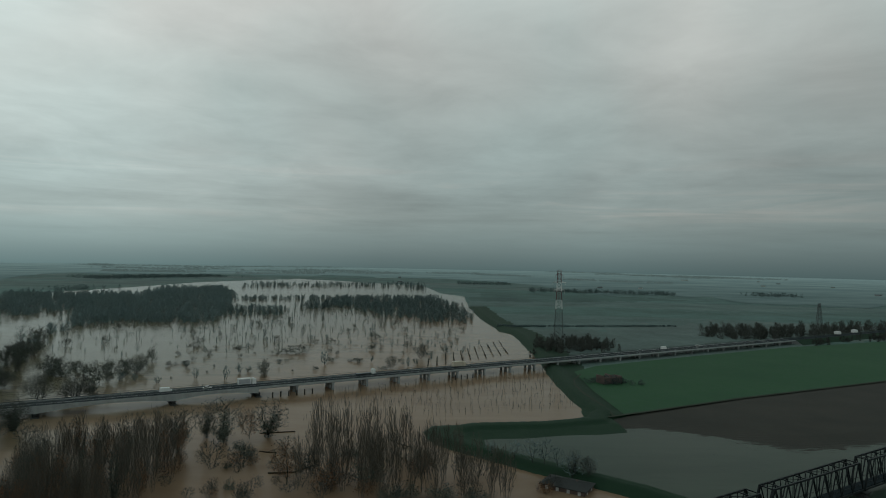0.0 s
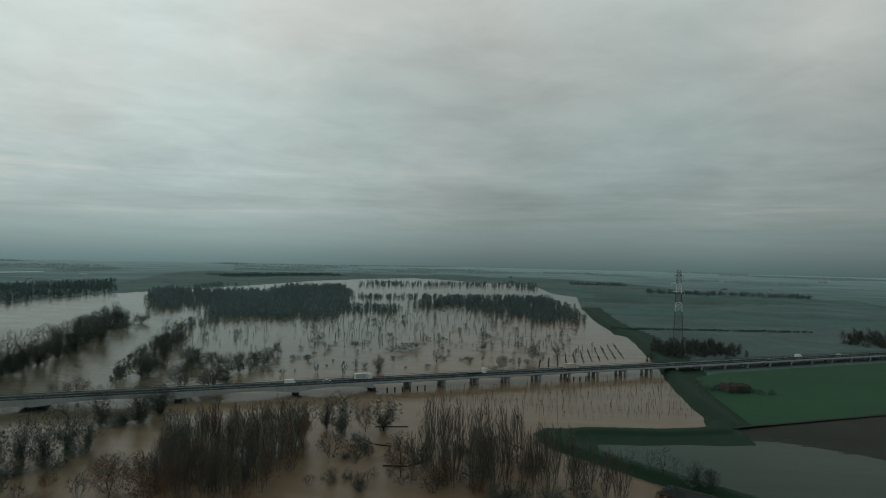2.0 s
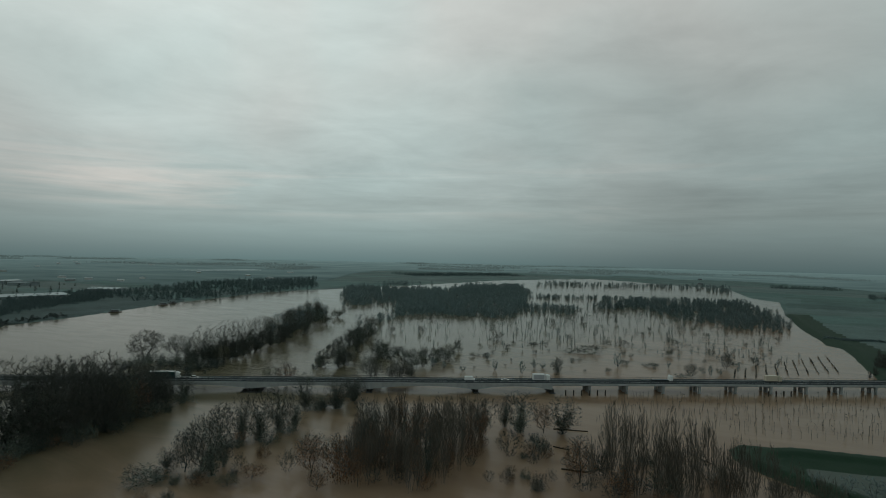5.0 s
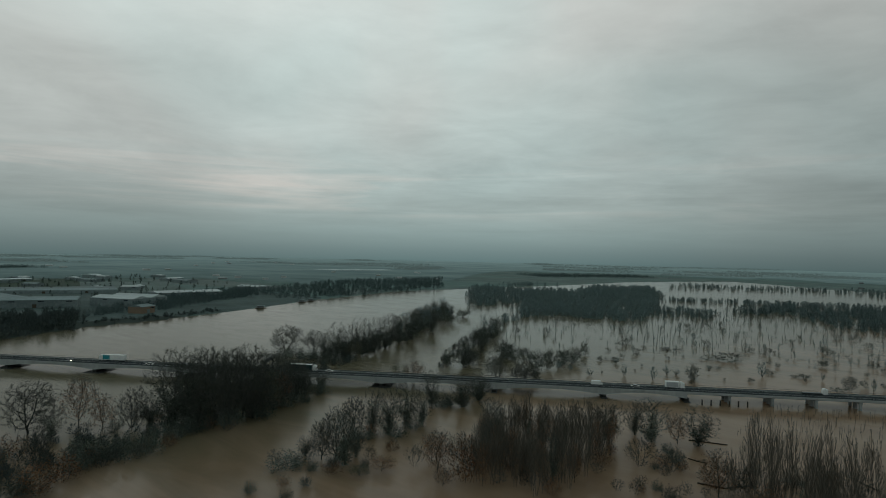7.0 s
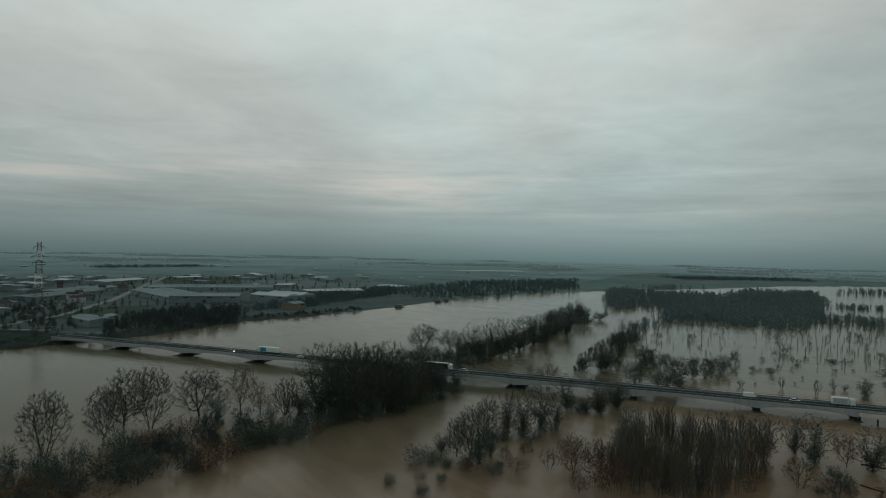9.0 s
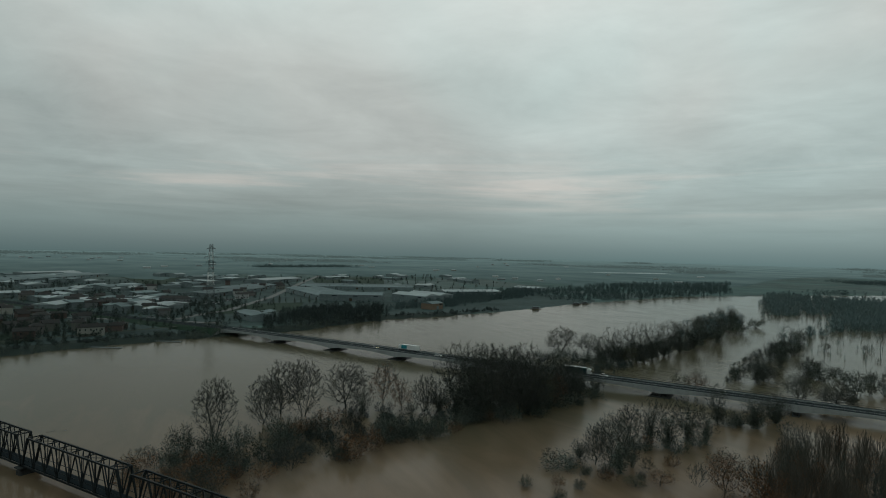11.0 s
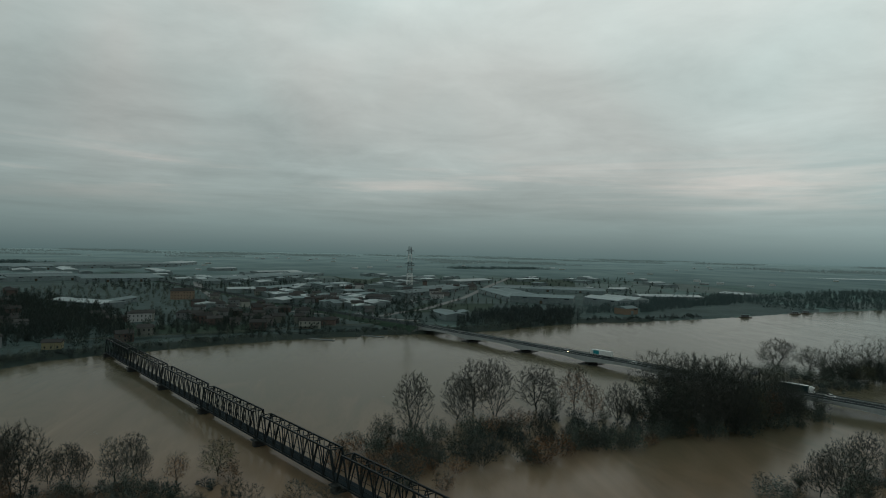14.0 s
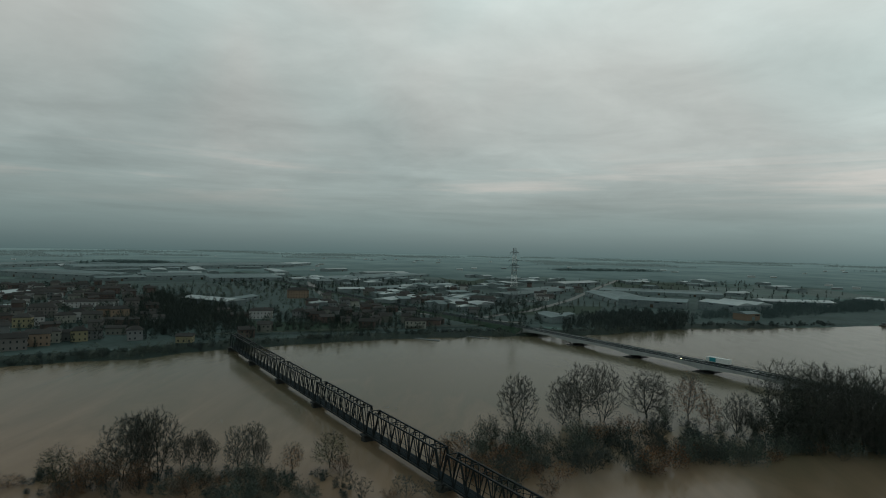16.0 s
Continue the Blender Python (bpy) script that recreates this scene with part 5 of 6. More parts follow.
def gable(bm, w, d, z, rise, over=0.5, hip=0.0):
    """A pitched roof with the ridge along x."""
    x, y = w / 2 + over, d / 2 + over
    lo = [bm.verts.new(p) for p in ((-x, -y, z), (x, -y, z), (x, y, z), (-x, y, z))]
    under = [bm.verts.new((v.co.x, v.co.y, z - 0.25)) for v in lo]
    r = [bm.verts.new((-x + hip, 0, z + rise)), bm.verts.new((x - hip, 0, z + rise))]
    for f in ((lo[0], lo[1], r[1], r[0]), (lo[2], lo[3], r[0], r[1]), (lo[1], lo[2], r[1]), (lo[3], lo[0], r[0]), under[::-1]):
        bm.faces.new(f)
    for k in range(4):
        bm.faces.new((under[k], under[(k + 1) % 4], lo[(k + 1) % 4], lo[k]))
    return bm


WINDOW = boxed(-0.5, 0.5, -0.06, 0.06, -0.7, 0.7)
window_mesh = bpy.data.meshes.new("window")
WINDOW.to_mesh(window_mesh)
WINDOW.free()
window_mesh.materials.append(MAT_PANE)


def house(kind, x, y, w, h, rng, turn=None, fine=True, cover=None):
    """A rendered house with tiled roof, chimney and windows; it faces the river more or less."""
    kinds = dict(pink="pink plastered", tan="tan plastered", orange="orange plastered", cream="cream plastered", yellow="yellow plastered", grey="grey plastered", white="white plastered", brick="red brick")
    ob = thing("house", None, kinds[kind] + " house with a clay tile roof" if cover is None else kinds[kind] + " farm building with a pale roof", "house")
    w = w if w < 10 else 10 + (w - 10) * 0.7
    d = min(w, 10) * rng.uniform(0.75, 0.95)
    eave = h * 0.74
    part("wall", boxed(-w / 2, w / 2, -d / 2, d / 2, -1.0, eave), WALLS[kind], ob)
    roof = part("roof", gable(bmesh.new(), w, d, eave + 0.24, max(1.4, h * 0.26), 0.6, rng.choice((0, 0, d * 0.45))), cover or MAT_TILES, ob)
    part("chimney", boxed(w * 0.2, w * 0.2 + 0.7, -0.35, 0.35, eave, eave + h * 0.26 + 1.0), WALLS["brick"], roof)
    if fine:
        storeys = max(1, int(eave / 3.0))
        cols = max(2, int(w / 3.2))
        for s in range(storeys):
            z = 1.6 + s * (eave / storeys)
            for c in range(cols):
                if z + 0.8 < eave and rng.random() < 0.92:
                    part("window", window_mesh, None, ob).location = (-w / 2 + (c + 0.5) * w / cols, -d / 2 - 0.02, z)
            for c in range(2):
                if z + 0.8 < eave:
                    win = part("window", window_mesh, None, ob)
                    win.location, win.rotation_euler = (w / 2 + 0.02, -d / 4 + c * d / 2, z), (0, 0, math.pi / 2)
    z = float(land_height([x], [y])[0])
    face = math.degrees(math.atan2(y, x)) - 90 if turn is None else turn
    ob.matrix_basis = pose(x, y, min(z, 3.0), 0, 0, face + rng.uniform(-14, 14))
    return ob


def shed(kind, x0, y0, x1, y1, h, depth, rng, plain=False):
    """A works building: front wall from one corner to the other, low-pitched roof in bays, door openings and a band of windows."""
    labels = dict(pale="long works hall with a pale sheet metal roof", grey="large grey factory hall with a weathered roof", barn="open farm barn with a grey sheet roof", brick="small orange-brown pump house with a grey roof")
    ob = thing("factory_hall" if kind in ("pale", "grey") else "barn" if kind == "barn" else "pump_house", None, labels[kind], "warehouse" if kind in ("pale", "grey") else kind if kind == "barn" else "building")
    a, b = Vector((x0, y0, 0)), Vector((x1, y1, 0))
    w = max((b - a).length, 6)
    ux = (b - a).normalized()
    n = Vector((-ux.y, ux.x, 0))
    if n.dot(a) < 0:
        n = -n
        a, b, ux = b, a, -ux
    eave = h * 0.8
    part("wall", boxed(-w / 2, w / 2, 0, depth, -1.5, eave), WALLS["orange"] if kind == "brick" else MAT_CLAD, ob)
    bays = max(1, int(depth / 28)) if kind != "barn" and not plain else 1
    for k in range(bays):
        bm = gable(bmesh.new(), w, depth / bays - 0.4, eave + 0.3 + (0.004 * k), h * 0.2 + 0.4, 0.15 if bays > 1 else 0.8)
        r = part("roof", bm, MAT_SHEET_PALE if kind == "pale" else MAT_SHEET_GREY, ob)
        r.location = (0, depth / bays * (k + 0.5), 0)
    doors = 0 if plain else max(1, int(w / 24))
    for k in range(doors):
        x = -w / 2 + (k + 0.5) * w / doors
        part("gate", boxed(x - 2, x + 2, -0.12, 0.0, 0, min(4.2, eave * 0.7)), MAT_SHUTTER if k % 2 else MAT_SHEET_GREY, ob)
        if eave > 5:
            part("window_band", boxed(x + 3, x + min(9, w / doors / 2 + 2), -0.08, 0.0, eave - 2.0, eave - 0.9), MAT_PANE, ob)
    c = (a + b) / 2
    ob.matrix_basis = pose(c.x, c.y, 1.2, 0, 0, math.degrees(math.atan2(ux.y, ux.x)))
    return ob


town_rng = random.Random(7)
for rows in (HOUSES, HOUSES_B, HOUSES_C):
    for kind, x, y, w, h in rows:
        house(kind, x, y, w, h, town_rng)
for rows in (SHEDS, SHEDS_B, SHEDS_C):
    for row in rows:
        shed(*row, town_rng)

# houses that fill the streets between
placed = [(r[1], r[2]) for r in HOUSES + HOUSES_B + HOUSES_C]
STREETS = [([(-470, -300), (-520, -235), (-900, -420), (-1000, -560), (-800, -700), (-560, -520), (-450, -380)], 140),
           ([(-560, -120), (-560, 10), (-680, 40), (-800, 30), (-940, -60), (-900, -170), (-700, -150)], 58),
           ([(-1000, 0), (-900, 60), (-800, 100), (-1100, 280), (-1250, 200)], 14)]
for poly, count in STREETS:
    xs, ys = [p[0] for p in poly], [p[1] for p in poly]
    made = tries = 0
    while made < count and tries < 4000:
        tries += 1
        x, y = town_rng.uniform(min(xs), max(xs)), town_rng.uniform(min(ys), max(ys))
        off = (Vector((x, y, 0)) - ROAD_O).dot(ROAD_N)
        if inside(np.array([x]), np.array([y]), poly)[0] and not -24 < off < ROAD_W + 24 and all((x - a) ** 2 + (y - b) ** 2 > 270 for a, b in placed):
            placed.append((x, y))
            made += 1
            house(town_rng.choice(["pink", "tan", "tan", "cream", "grey", "brick", "brick", "white", "grey"]), x, y, town_rng.uniform(8, 15), town_rng.uniform(6, 10), town_rng, fine=made % 3 == 0)


# smaller works between the named halls, and farms far out on the plain
YARDS = [([(-860, -230), (-900, 60), (-1480, 300), (-1480, -200), (-1100, -330)], 62, 10, 34), ([(-700, -150), (-660, 20), (-860, 90), (-900, -180)], 22, 8, 22), ([(-1080, -470), (-1600, -1000), (-2000, -700), (-1300, -260)], 26, 30, 110), ([(-1000, 300), (-1500, 420), (-1500, 800), (-1000, 720)], 12, 12, 40)]
for poly, count, w0, w1 in YARDS:
    xs, ys = [p[0] for p in poly], [p[1] for p in poly]
    made = tries = 0
    while made < count and tries < 3000:
        tries += 1
        x, y = town_rng.uniform(min(xs), max(xs)), town_rng.uniform(min(ys), max(ys))
        off = (Vector((x, y, 0)) - ROAD_O).dot(ROAD_N)
        if inside(np.array([x]), np.array([y]), poly)[0] and not -70 < off < ROAD_W + 20 and all((x - a) ** 2 + (y - b) ** 2 > (w0 * 1.3) ** 2 for a, b in placed):
            placed.append((x, y))
            made += 1
            a = town_rng.choice((0.55, 2.12, 0.45, 2.0)) + town_rng.uniform(-0.1, 0.1)
            w = town_rng.uniform(w0, w1) / 2
            shed(town_rng.choice(["pale", "grey", "grey", "pale"]), x - math.cos(a) * w, y - math.sin(a) * w, x + math.cos(a) * w, y + math.sin(a) * w, town_rng.uniform(5, 9), town_rng.uniform(14, 34), town_rng, True)
for _ in range(46):
    a, r = radians(town_rng.uniform(38, 125)), town_rng.uniform(1500, 3300)
    house(town_rng.choice(["white", "cream", "grey", "white"]), -math.sin(a) * r, math.cos(a) * r, town_rng.uniform(10, 26), town_rng.uniform(4, 6), town_rng, fine=False, cover=MAT_SHEET_PALE)
for _ in range(14):
    a, r = radians(town_rng.uniform(-40, 5)), town_rng.uniform(1500, 3300)
    house(town_rng.choice(["white", "cream", "grey"]), -math.sin(a) * r, math.cos(a) * r, town_rng.uniform(10, 20), town_rng.uniform(4, 6), town_rng, fine=False, cover=MAT_SHEET_GREY)


def strip_road(name, pts, w, z, mat, label):
    bm = bmesh.new()
    left, right = [], []
    for k, (x, y) in enumerate(pts):
        p, q = Vector(pts[max(k - 1, 0)]), Vector(pts[min(k + 1, len(pts) - 1)])
        t = (q - p).normalized()
        left.append(bm.verts.new((x - t.y * w / 2, y + t.x * w / 2, z)))
        right.append(bm.verts.new((x + t.y * w / 2, y - t.x * w / 2, z)))
    for k in range(len(pts) - 1):
        bm.faces.new((right[k], right[k + 1], left[k + 1], left[k]))
    me = bpy.data.meshes.new(name)
    bm.to_mesh(me)
    bm.free()
    me.materials.append(mat)
    thing(name, me, label, "road", kind="structure")


MAT_PALEROAD = material("worn_pale_road", (0.13, 0.13, 0.125), (0.20, 0.20, 0.19), 0.4, 0.7)
strip_road("road_north", [(-640, 45), (-665, 60), (-716, 103), (-880, 183), (-1195, 305), (-1600, 470)], 9, 1.75, MAT_PALEROAD, "straight pale country road leaving the river")
strip_road("road_west", [(-1000, -205), (-1163, -245), (-2524, -482), (-3300, -620)], 13, 1.75, MAT_PALEROAD, "long straight road towards the horizon")
strip_road("road_river", [(-470, -200), (-500, -130), (-535, -50), (-575, 40), (-600, 75)], 5, 3.15, MAT_TRACK, "narrow road along the river bank")
strip_road("road_town", [(-600, 80), (-640, 20), (-690, -60), (-760, -130), (-1000, -205)], 8, 1.75, MAT_PALEROAD, "town road curving towards the slip road")

# ---- the trees, stand by stand ----
wood_rng = random.Random(3)
for rows in (SHORE, SHORE_B, ISLE, ISLE_B, ISLE_C, THICKET, BEHIND, CHANNEL, CHANNEL_B, BLOCK, POPLARS, POPLARS_B, DYKE_TREES, BEYOND, BEYOND_B):
    plant_rows(rows, wood_rng)
scatter(30, [(-235, 45), (-216, 110), (-226, 170), (-240, 210), (-262, 215), (-262, 150), (-262, 90)], ["shrub", "dark", "brown", "shrub"], wood_rng, 10, 17, 5)
scatter(16, [(-232, 130), (-240, 195), (-258, 225), (-280, 222), (-262, 150)], ["bare", "ivy", "ivy", "olive"], wood_rng, 12, 19, 5, (0.6, 0.85))
scatter(34, [(-345, 400), (-440, 585), (-520, 670), (-420, 480), (-372, 400)], ["far_bare", "ivy", "far_dark", "ivy", "far_bare", "bare"], wood_rng, 13, 20, 6, (0.7, 0.9))
scatter(26, [(-318, 285), (-318, 330), (-350, 420), (-375, 420), (-350, 320), (-345, 285)], ["dark", "ivy", "dark", "shrub"], wood_rng, 12, 16, 5, (0.7, 0.9))
scatter(14, [(-250, 340), (-300, 456), (-338, 534), (-352, 520), (-300, 420)], ["far_dark", "ivy", "far_bare", "far_dark"], wood_rng, 10, 16, 5, (0.7, 0.95))
scatter(92, [(-115, 162), (-135, 202), (-138, 226), (-99, 242), (-90, 216), (-85, 190), (-93, 170)], ["poplar", "poplar", "poplar", "poplar", "ivy", "rust"], wood_rng, 15, 20, 3.2, (0.3, 0.42))
scatter(26, [(-115, 162), (-135, 202), (-138, 226), (-99, 242), (-90, 216), (-85, 190), (-93, 170)], ["brown", "shrub"], wood_rng, 9, 15, 5)
scatter(22, [(-60, 185), (-40, 200), (-45, 240), (-80, 250), (-75, 200)], ["shrub", "brown", "shrub", "dark"], wood_rng, 7, 13, 5)
scatter(44, [(-50, 190), (25, 195), (10, 235), (-15, 245), (-45, 230)], ["poplar", "shrub", "brown", "poplar", "poplar"], wood_rng, 12, 21, 3, (0.25, 0.35))
scatter(26, [(-228, 0), (-240, 16), (-222, 34), (-196, 40), (-186, 22), (-206, 6)], ["brown", "shrub", "brown", "dark", "shrub"], wood_rng, 9, 16, 3.5)
scatter(14, [(-192, -118), (-198, -92), (-176, -82), (-172, -112)], ["brown", "brown", "shrub"], wood_rng, 9, 15, 3.5)
scatter(16, [(-196, -82), (-197, -50), (-177, -46), (-176, -72)], ["dark", "dark", "shrub", "brown"], wood_rng, 8, 14, 3.5)
plant("ivy", 47, 216, 9, 7, wood_rng)
plant("bare", 51, 213, 7, 6, wood_rng)
plant("shrub", 38, 206, 6, 7, wood_rng)
plant("brown", 35, 203, 5, 7, wood_rng)
scatter(16, [(-158, 106), (-180, 139), (-182, 172), (-180, 215), (-165, 205), (-150, 150), (-145, 120)], ["dark", "shrub", "brown", "shrub"], wood_rng, 9, 14, 6)
# rows and groups of young trees in the drowned plantation behind the motorway
for k in range(9):
    y0 = 470 + 26 * k
    for j in range(26):
        x = -300 + j * 12.5 + wood_rng.uniform(-4, 4) + (y0 - 470) * -0.25
        y = y0 + 0.18 * (x + 200) + wood_rng.uniform(-4, 4)
        if not inside(np.array([x]), np.array([y]), FLOOD)[0] or x > 30:
            continue
        if noise.noise(Vector((x * 0.013, y * 0.016, 3.1))) > 0.05:
            plant(wood_rng.choice(["far_slim", "far_slim", "far_bare", "far_shrub", "far_slim"]), x, y, wood_rng.uniform(3.5, 7.5) if k > 1 else wood_rng.uniform(3, 6), None, wood_rng)
scatter(70, [(-330, 640), (-250, 560), (20, 560), (45, 720), (40, 900), (-150, 1000), (-320, 900), (-240, 700)], ["far_shrub", "far_dark", "far_bare", "far_shrub", "far_slim"], wood_rng, 5, 11, 8)
scatter(60, [(-260, 340), (-30, 405), (40, 470), (45, 560), (-120, 560), (-280, 480)], ["far_shrub", "far_slim", "far_shrub", "far_bare"], wood_rng, 4, 8, 9)


def crowd(name, spots, rng, mat, label, category, spikes=64, leaf=0.85, kind="stuff", leafy=False):
    """Far woodland: for every spot (x, y, z, height, width) a stem and a rounded brush of many rising twigs or small leaves."""
    s = np.asarray(spots, dtype=float)
    stems = np.stack([s[:, 0], s[:, 1], s[:, 2] - 1.0, s[:, 0], s[:, 1], s[:, 2] + s[:, 3] * 0.75, np.full(len(s), 0.2), np.full(len(s), 0.06)], 1)
    r = np.repeat(s, spikes, axis=0)
    n = len(r)
    a, u = rng.uniform(0, 2 * math.pi, n), rng.uniform(0.08, 1.0, n)
    reach = r[:, 4] / 2 * rng.uniform(0.1, 1, n) ** 0.5 * np.sin(np.pi * np.clip(0.22 + 0.73 * u, 0, 1)) ** 0.6
    tip = np.stack([r[:, 0] + reach * np.cos(a), r[:, 1] + reach * np.sin(a), r[:, 2] + u * r[:, 3]], 1)
    size = leaf * (r[:, 3:4] / 10) ** 0.45
    if leafy:
        extra = leaf_triangles(rng, tip, size, 0.25)
    else:
        foot = np.stack([r[:, 0] + reach * np.cos(a) * 0.35, r[:, 1] + reach * np.sin(a) * 0.35, np.maximum(tip[:, 2] - 0.22 * r[:, 3], r[:, 2])], 1)
        extra = slivers(rng, foot, tip - foot, size * 0.32)
        extra[:, 2] = np.maximum(extra[:, 2], 0.05)
    ob = thing(name, mesh_of_triangles(name, np.concatenate([bars_as_triangles(stems), extra]), mat), label, category, kind=kind)
    return ob


def bars_as_triangles(rows):
    """Three-sided tapering stems, as loose triangles."""
    out = []
    for k in range(3):
        w, x = 2 * math.pi * k / 3, 2 * math.pi * (k + 1) / 3
        p = rows[:, 0:3] + rows[:, 6:7] * np.array([math.cos(w), math.sin(w), 0])
        q = rows[:, 0:3] + rows[:, 6:7] * np.array([math.cos(x), math.sin(x), 0])
        out.append(np.stack([p, q, rows[:, 3:6]], 1))
    return np.concatenate(out).reshape(-1, 3)


def spots_in(poly, n, rng, h0, h1, slim=0.8, loose=0.0):
    xs, ys = np.array([p[0] for p in poly]), np.array([p[1] for p in poly])
    out = []
    while len(out) < n:
        x, y = rng.uniform(xs.min(), xs.max(), 400), rng.uniform(ys.min(), ys.max(), 400)
        ok = inside(x, y, poly)
        off = (x - ROAD_O.x) * ROAD_N.x + (y - ROAD_O.y) * ROAD_N.y
        ok &= ~((off > -6) & (off < ROAD_W + 6))
        out += list(zip(x[ok], y[ok]))
    out = np.array(out[:n]) + rng.normal(0, loose, (n, 2))
    z = np.clip(land_height(out[:, 0], out[:, 1]), 0, 2.0)
    h = rng.uniform(h0, h1, n)
    return np.stack([out[:, 0], out[:, 1], z, h, h * slim * rng.uniform(0.7, 1.2, n)], 1)


far_rng = np.random.default_rng(5)
WOODS = [
    ("river_wood", [(-347, 545), (-368, 624), (-354, 668), (-310, 683), (-252, 690), (-273, 775), (-300, 880), (-396, 1170), (-505, 1440), (-560, 1370), (-612, 1390), (-560, 1130), (-614, 1150), (-625, 1080), (-560, 950), (-470, 800), (-400, 660)], 2300, 5, 13),
    ("river_wood", [(-501, 708), (-486, 748), (-480, 806), (-620, 1090), (-763, 1130), (-738, 1037), (-600, 850)], 620, 6, 11),
    ("drowned_wood", [(-212, 900), (-131, 928), (-102, 855), (-14, 738), (33, 742), (42, 871), (20, 1000), (-14, 1216), (-89, 1189), (-171, 1158), (-213, 1054)], 800, 7, 11),
    ("drowned_wood", [(-340, 1050), (-146, 1135), (-160, 1180), (-360, 1110)], 130, 5, 9),
    ("drowned_wood", [(-299, 850), (-222, 868), (-222, 905), (-310, 890)], 60, 5, 9),
    ("drowned_wood", [(-487, 1476), (-124, 1647), (-40, 1500), (-60, 1900), (-531, 1752)], 330, 6, 10),
    ("drowned_wood", [(-267, 771), (-201, 786), (-222, 868), (-295, 850)], 50, 5, 9),
    ("bank_wood", [(-536, 104), (-582, 233), (-700, 280), (-720, 220), (-603, 112)], 330, 6, 12),
    ("bank_wood", [(-672, 273), (-690, 358), (-833, 598), (-960, 680), (-837, 431)], 800, 5, 11),
    ("bank_wood", [(-600, 150), (-660, 150), (-690, 260), (-640, 262)], 120, 7, 12),
    ("bank_wood", [(-720, 560), (-774, 988), (-1046, 1333), (-1063, 977), (-900, 640)], 1300, 6, 12),
    ("town_trees", [(-469, -226), (-485, -165), (-622, -205), (-864, -400), (-700, -330)], 620, 7, 14),
    ("town_trees", [(-503, -139), (-520, -52), (-560, -10), (-690, -60), (-640, -160)], 330, 5, 10),
    ("town_trees", [(-560, -20), (-600, 110), (-800, 140), (-950, 100), (-800, -60)], 420, 4, 9),
    ("town_trees", [(-410, -290), (-470, -260), (-900, -450), (-1000, -600), (-800, -760), (-520, -480)], 640, 5, 10),
    ("town_trees", [(-900, -300), (-1150, -420), (-1300, -300), (-1200, 100), (-900, 0)], 420, 5, 10),
    ("town_trees", [(-900, 100), (-1400, 250), (-1500, 700), (-1000, 720), (-860, 300)], 260, 4, 9),
    ("field_wood", [(265, 640), (300, 622), (400, 640), (466, 668), (543, 759), (396, 705), (300, 689)], 190, 8, 15),
    ("field_wood", [(76, 505), (130, 520), (150, 541), (133, 572), (86, 562)], 130, 5, 11),
    ("field_wood", [(351, 583), (694, 789), (689, 797), (346, 591)], 120, 4, 8),
    ("hedgerow", [(63, 695), (279, 738), (279, 745), (63, 704)], 320, 1.2, 2.2),
]
for name, poly, n, h0, h1 in WOODS:
    text = dict(river_wood="dense leafless wood on a drowned river island", drowned_wood="thin leafless wood standing in the flood", bank_wood="belt of leafless trees along the river bank",
                town_trees="garden and street trees among the houses", field_wood="dark leafless copse among green fields", hedgerow="low dark hedge beside a field track")[name]
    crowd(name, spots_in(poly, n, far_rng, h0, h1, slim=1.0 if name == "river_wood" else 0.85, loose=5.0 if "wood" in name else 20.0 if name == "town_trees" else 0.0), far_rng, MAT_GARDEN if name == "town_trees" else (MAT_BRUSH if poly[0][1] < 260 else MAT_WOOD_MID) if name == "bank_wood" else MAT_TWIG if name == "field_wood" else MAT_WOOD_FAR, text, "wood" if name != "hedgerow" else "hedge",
          *((48, 0.95) if name == "river_wood" else (84, 0.6) if name == "field_wood" else (60, 0.60) if name == "bank_wood" else (70, 0.55) if name == "town_trees" else (70, 0.8)), leafy=name == "hedgerow")

# belts of woodland, tree lines and hedges over the plain to the horizon
middle, remote = [], []
for k in range(95):
    az, r = far_rng.uniform(-45, 130), 1000 + 3750 * far_rng.random() ** 0.75
    if az < 0 and far_rng.random() < 0.6:
        continue
    x, y = -math.sin(radians(az)) * r, math.cos(radians(az)) * r
    belt = r > 1700 or far_rng.random() < 0.8
    turn = radians(az) + far_rng.normal(0, 0.7) if belt else far_rng.normal(radians(31), 0.5)
    length, deep = (far_rng.uniform(90, 360) * (0.4 + r / 2200), far_rng.uniform(40, 150) * r / 1500) if belt else (far_rng.uniform(80, 300), 5.0)
    n = int(length / (1.9 if belt else 4.0) * (1.2 if r > 2300 else 0.6 + deep / 60))
    t, v = far_rng.uniform(-0.5, 0.5, n) * length, far_rng.normal(0, 0.25, n) * deep
    px, py = x + math.cos(turn) * t - math.sin(turn) * v, y + math.sin(turn) * t + math.cos(turn) * v
    town = inside(px, py, [(-480, -560), (-480, 640), (-1500, 820), (-1700, -100), (-2000, -700), (-1500, -1000)])
    keep = ~inside(px, py, FLOOD) & ~(town & belt)
    h = far_rng.uniform(4, 12, n) if belt else far_rng.uniform(3, 8, n)
    row = [(a, b, 1.2, c, c * 1.3) for a, b, c in zip(px[keep], py[keep], h[keep])]
    (middle if r < 2300 else remote).extend(row)
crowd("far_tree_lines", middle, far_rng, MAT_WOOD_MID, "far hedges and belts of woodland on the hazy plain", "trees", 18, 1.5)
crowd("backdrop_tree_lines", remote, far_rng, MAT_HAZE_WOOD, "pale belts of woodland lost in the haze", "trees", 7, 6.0)
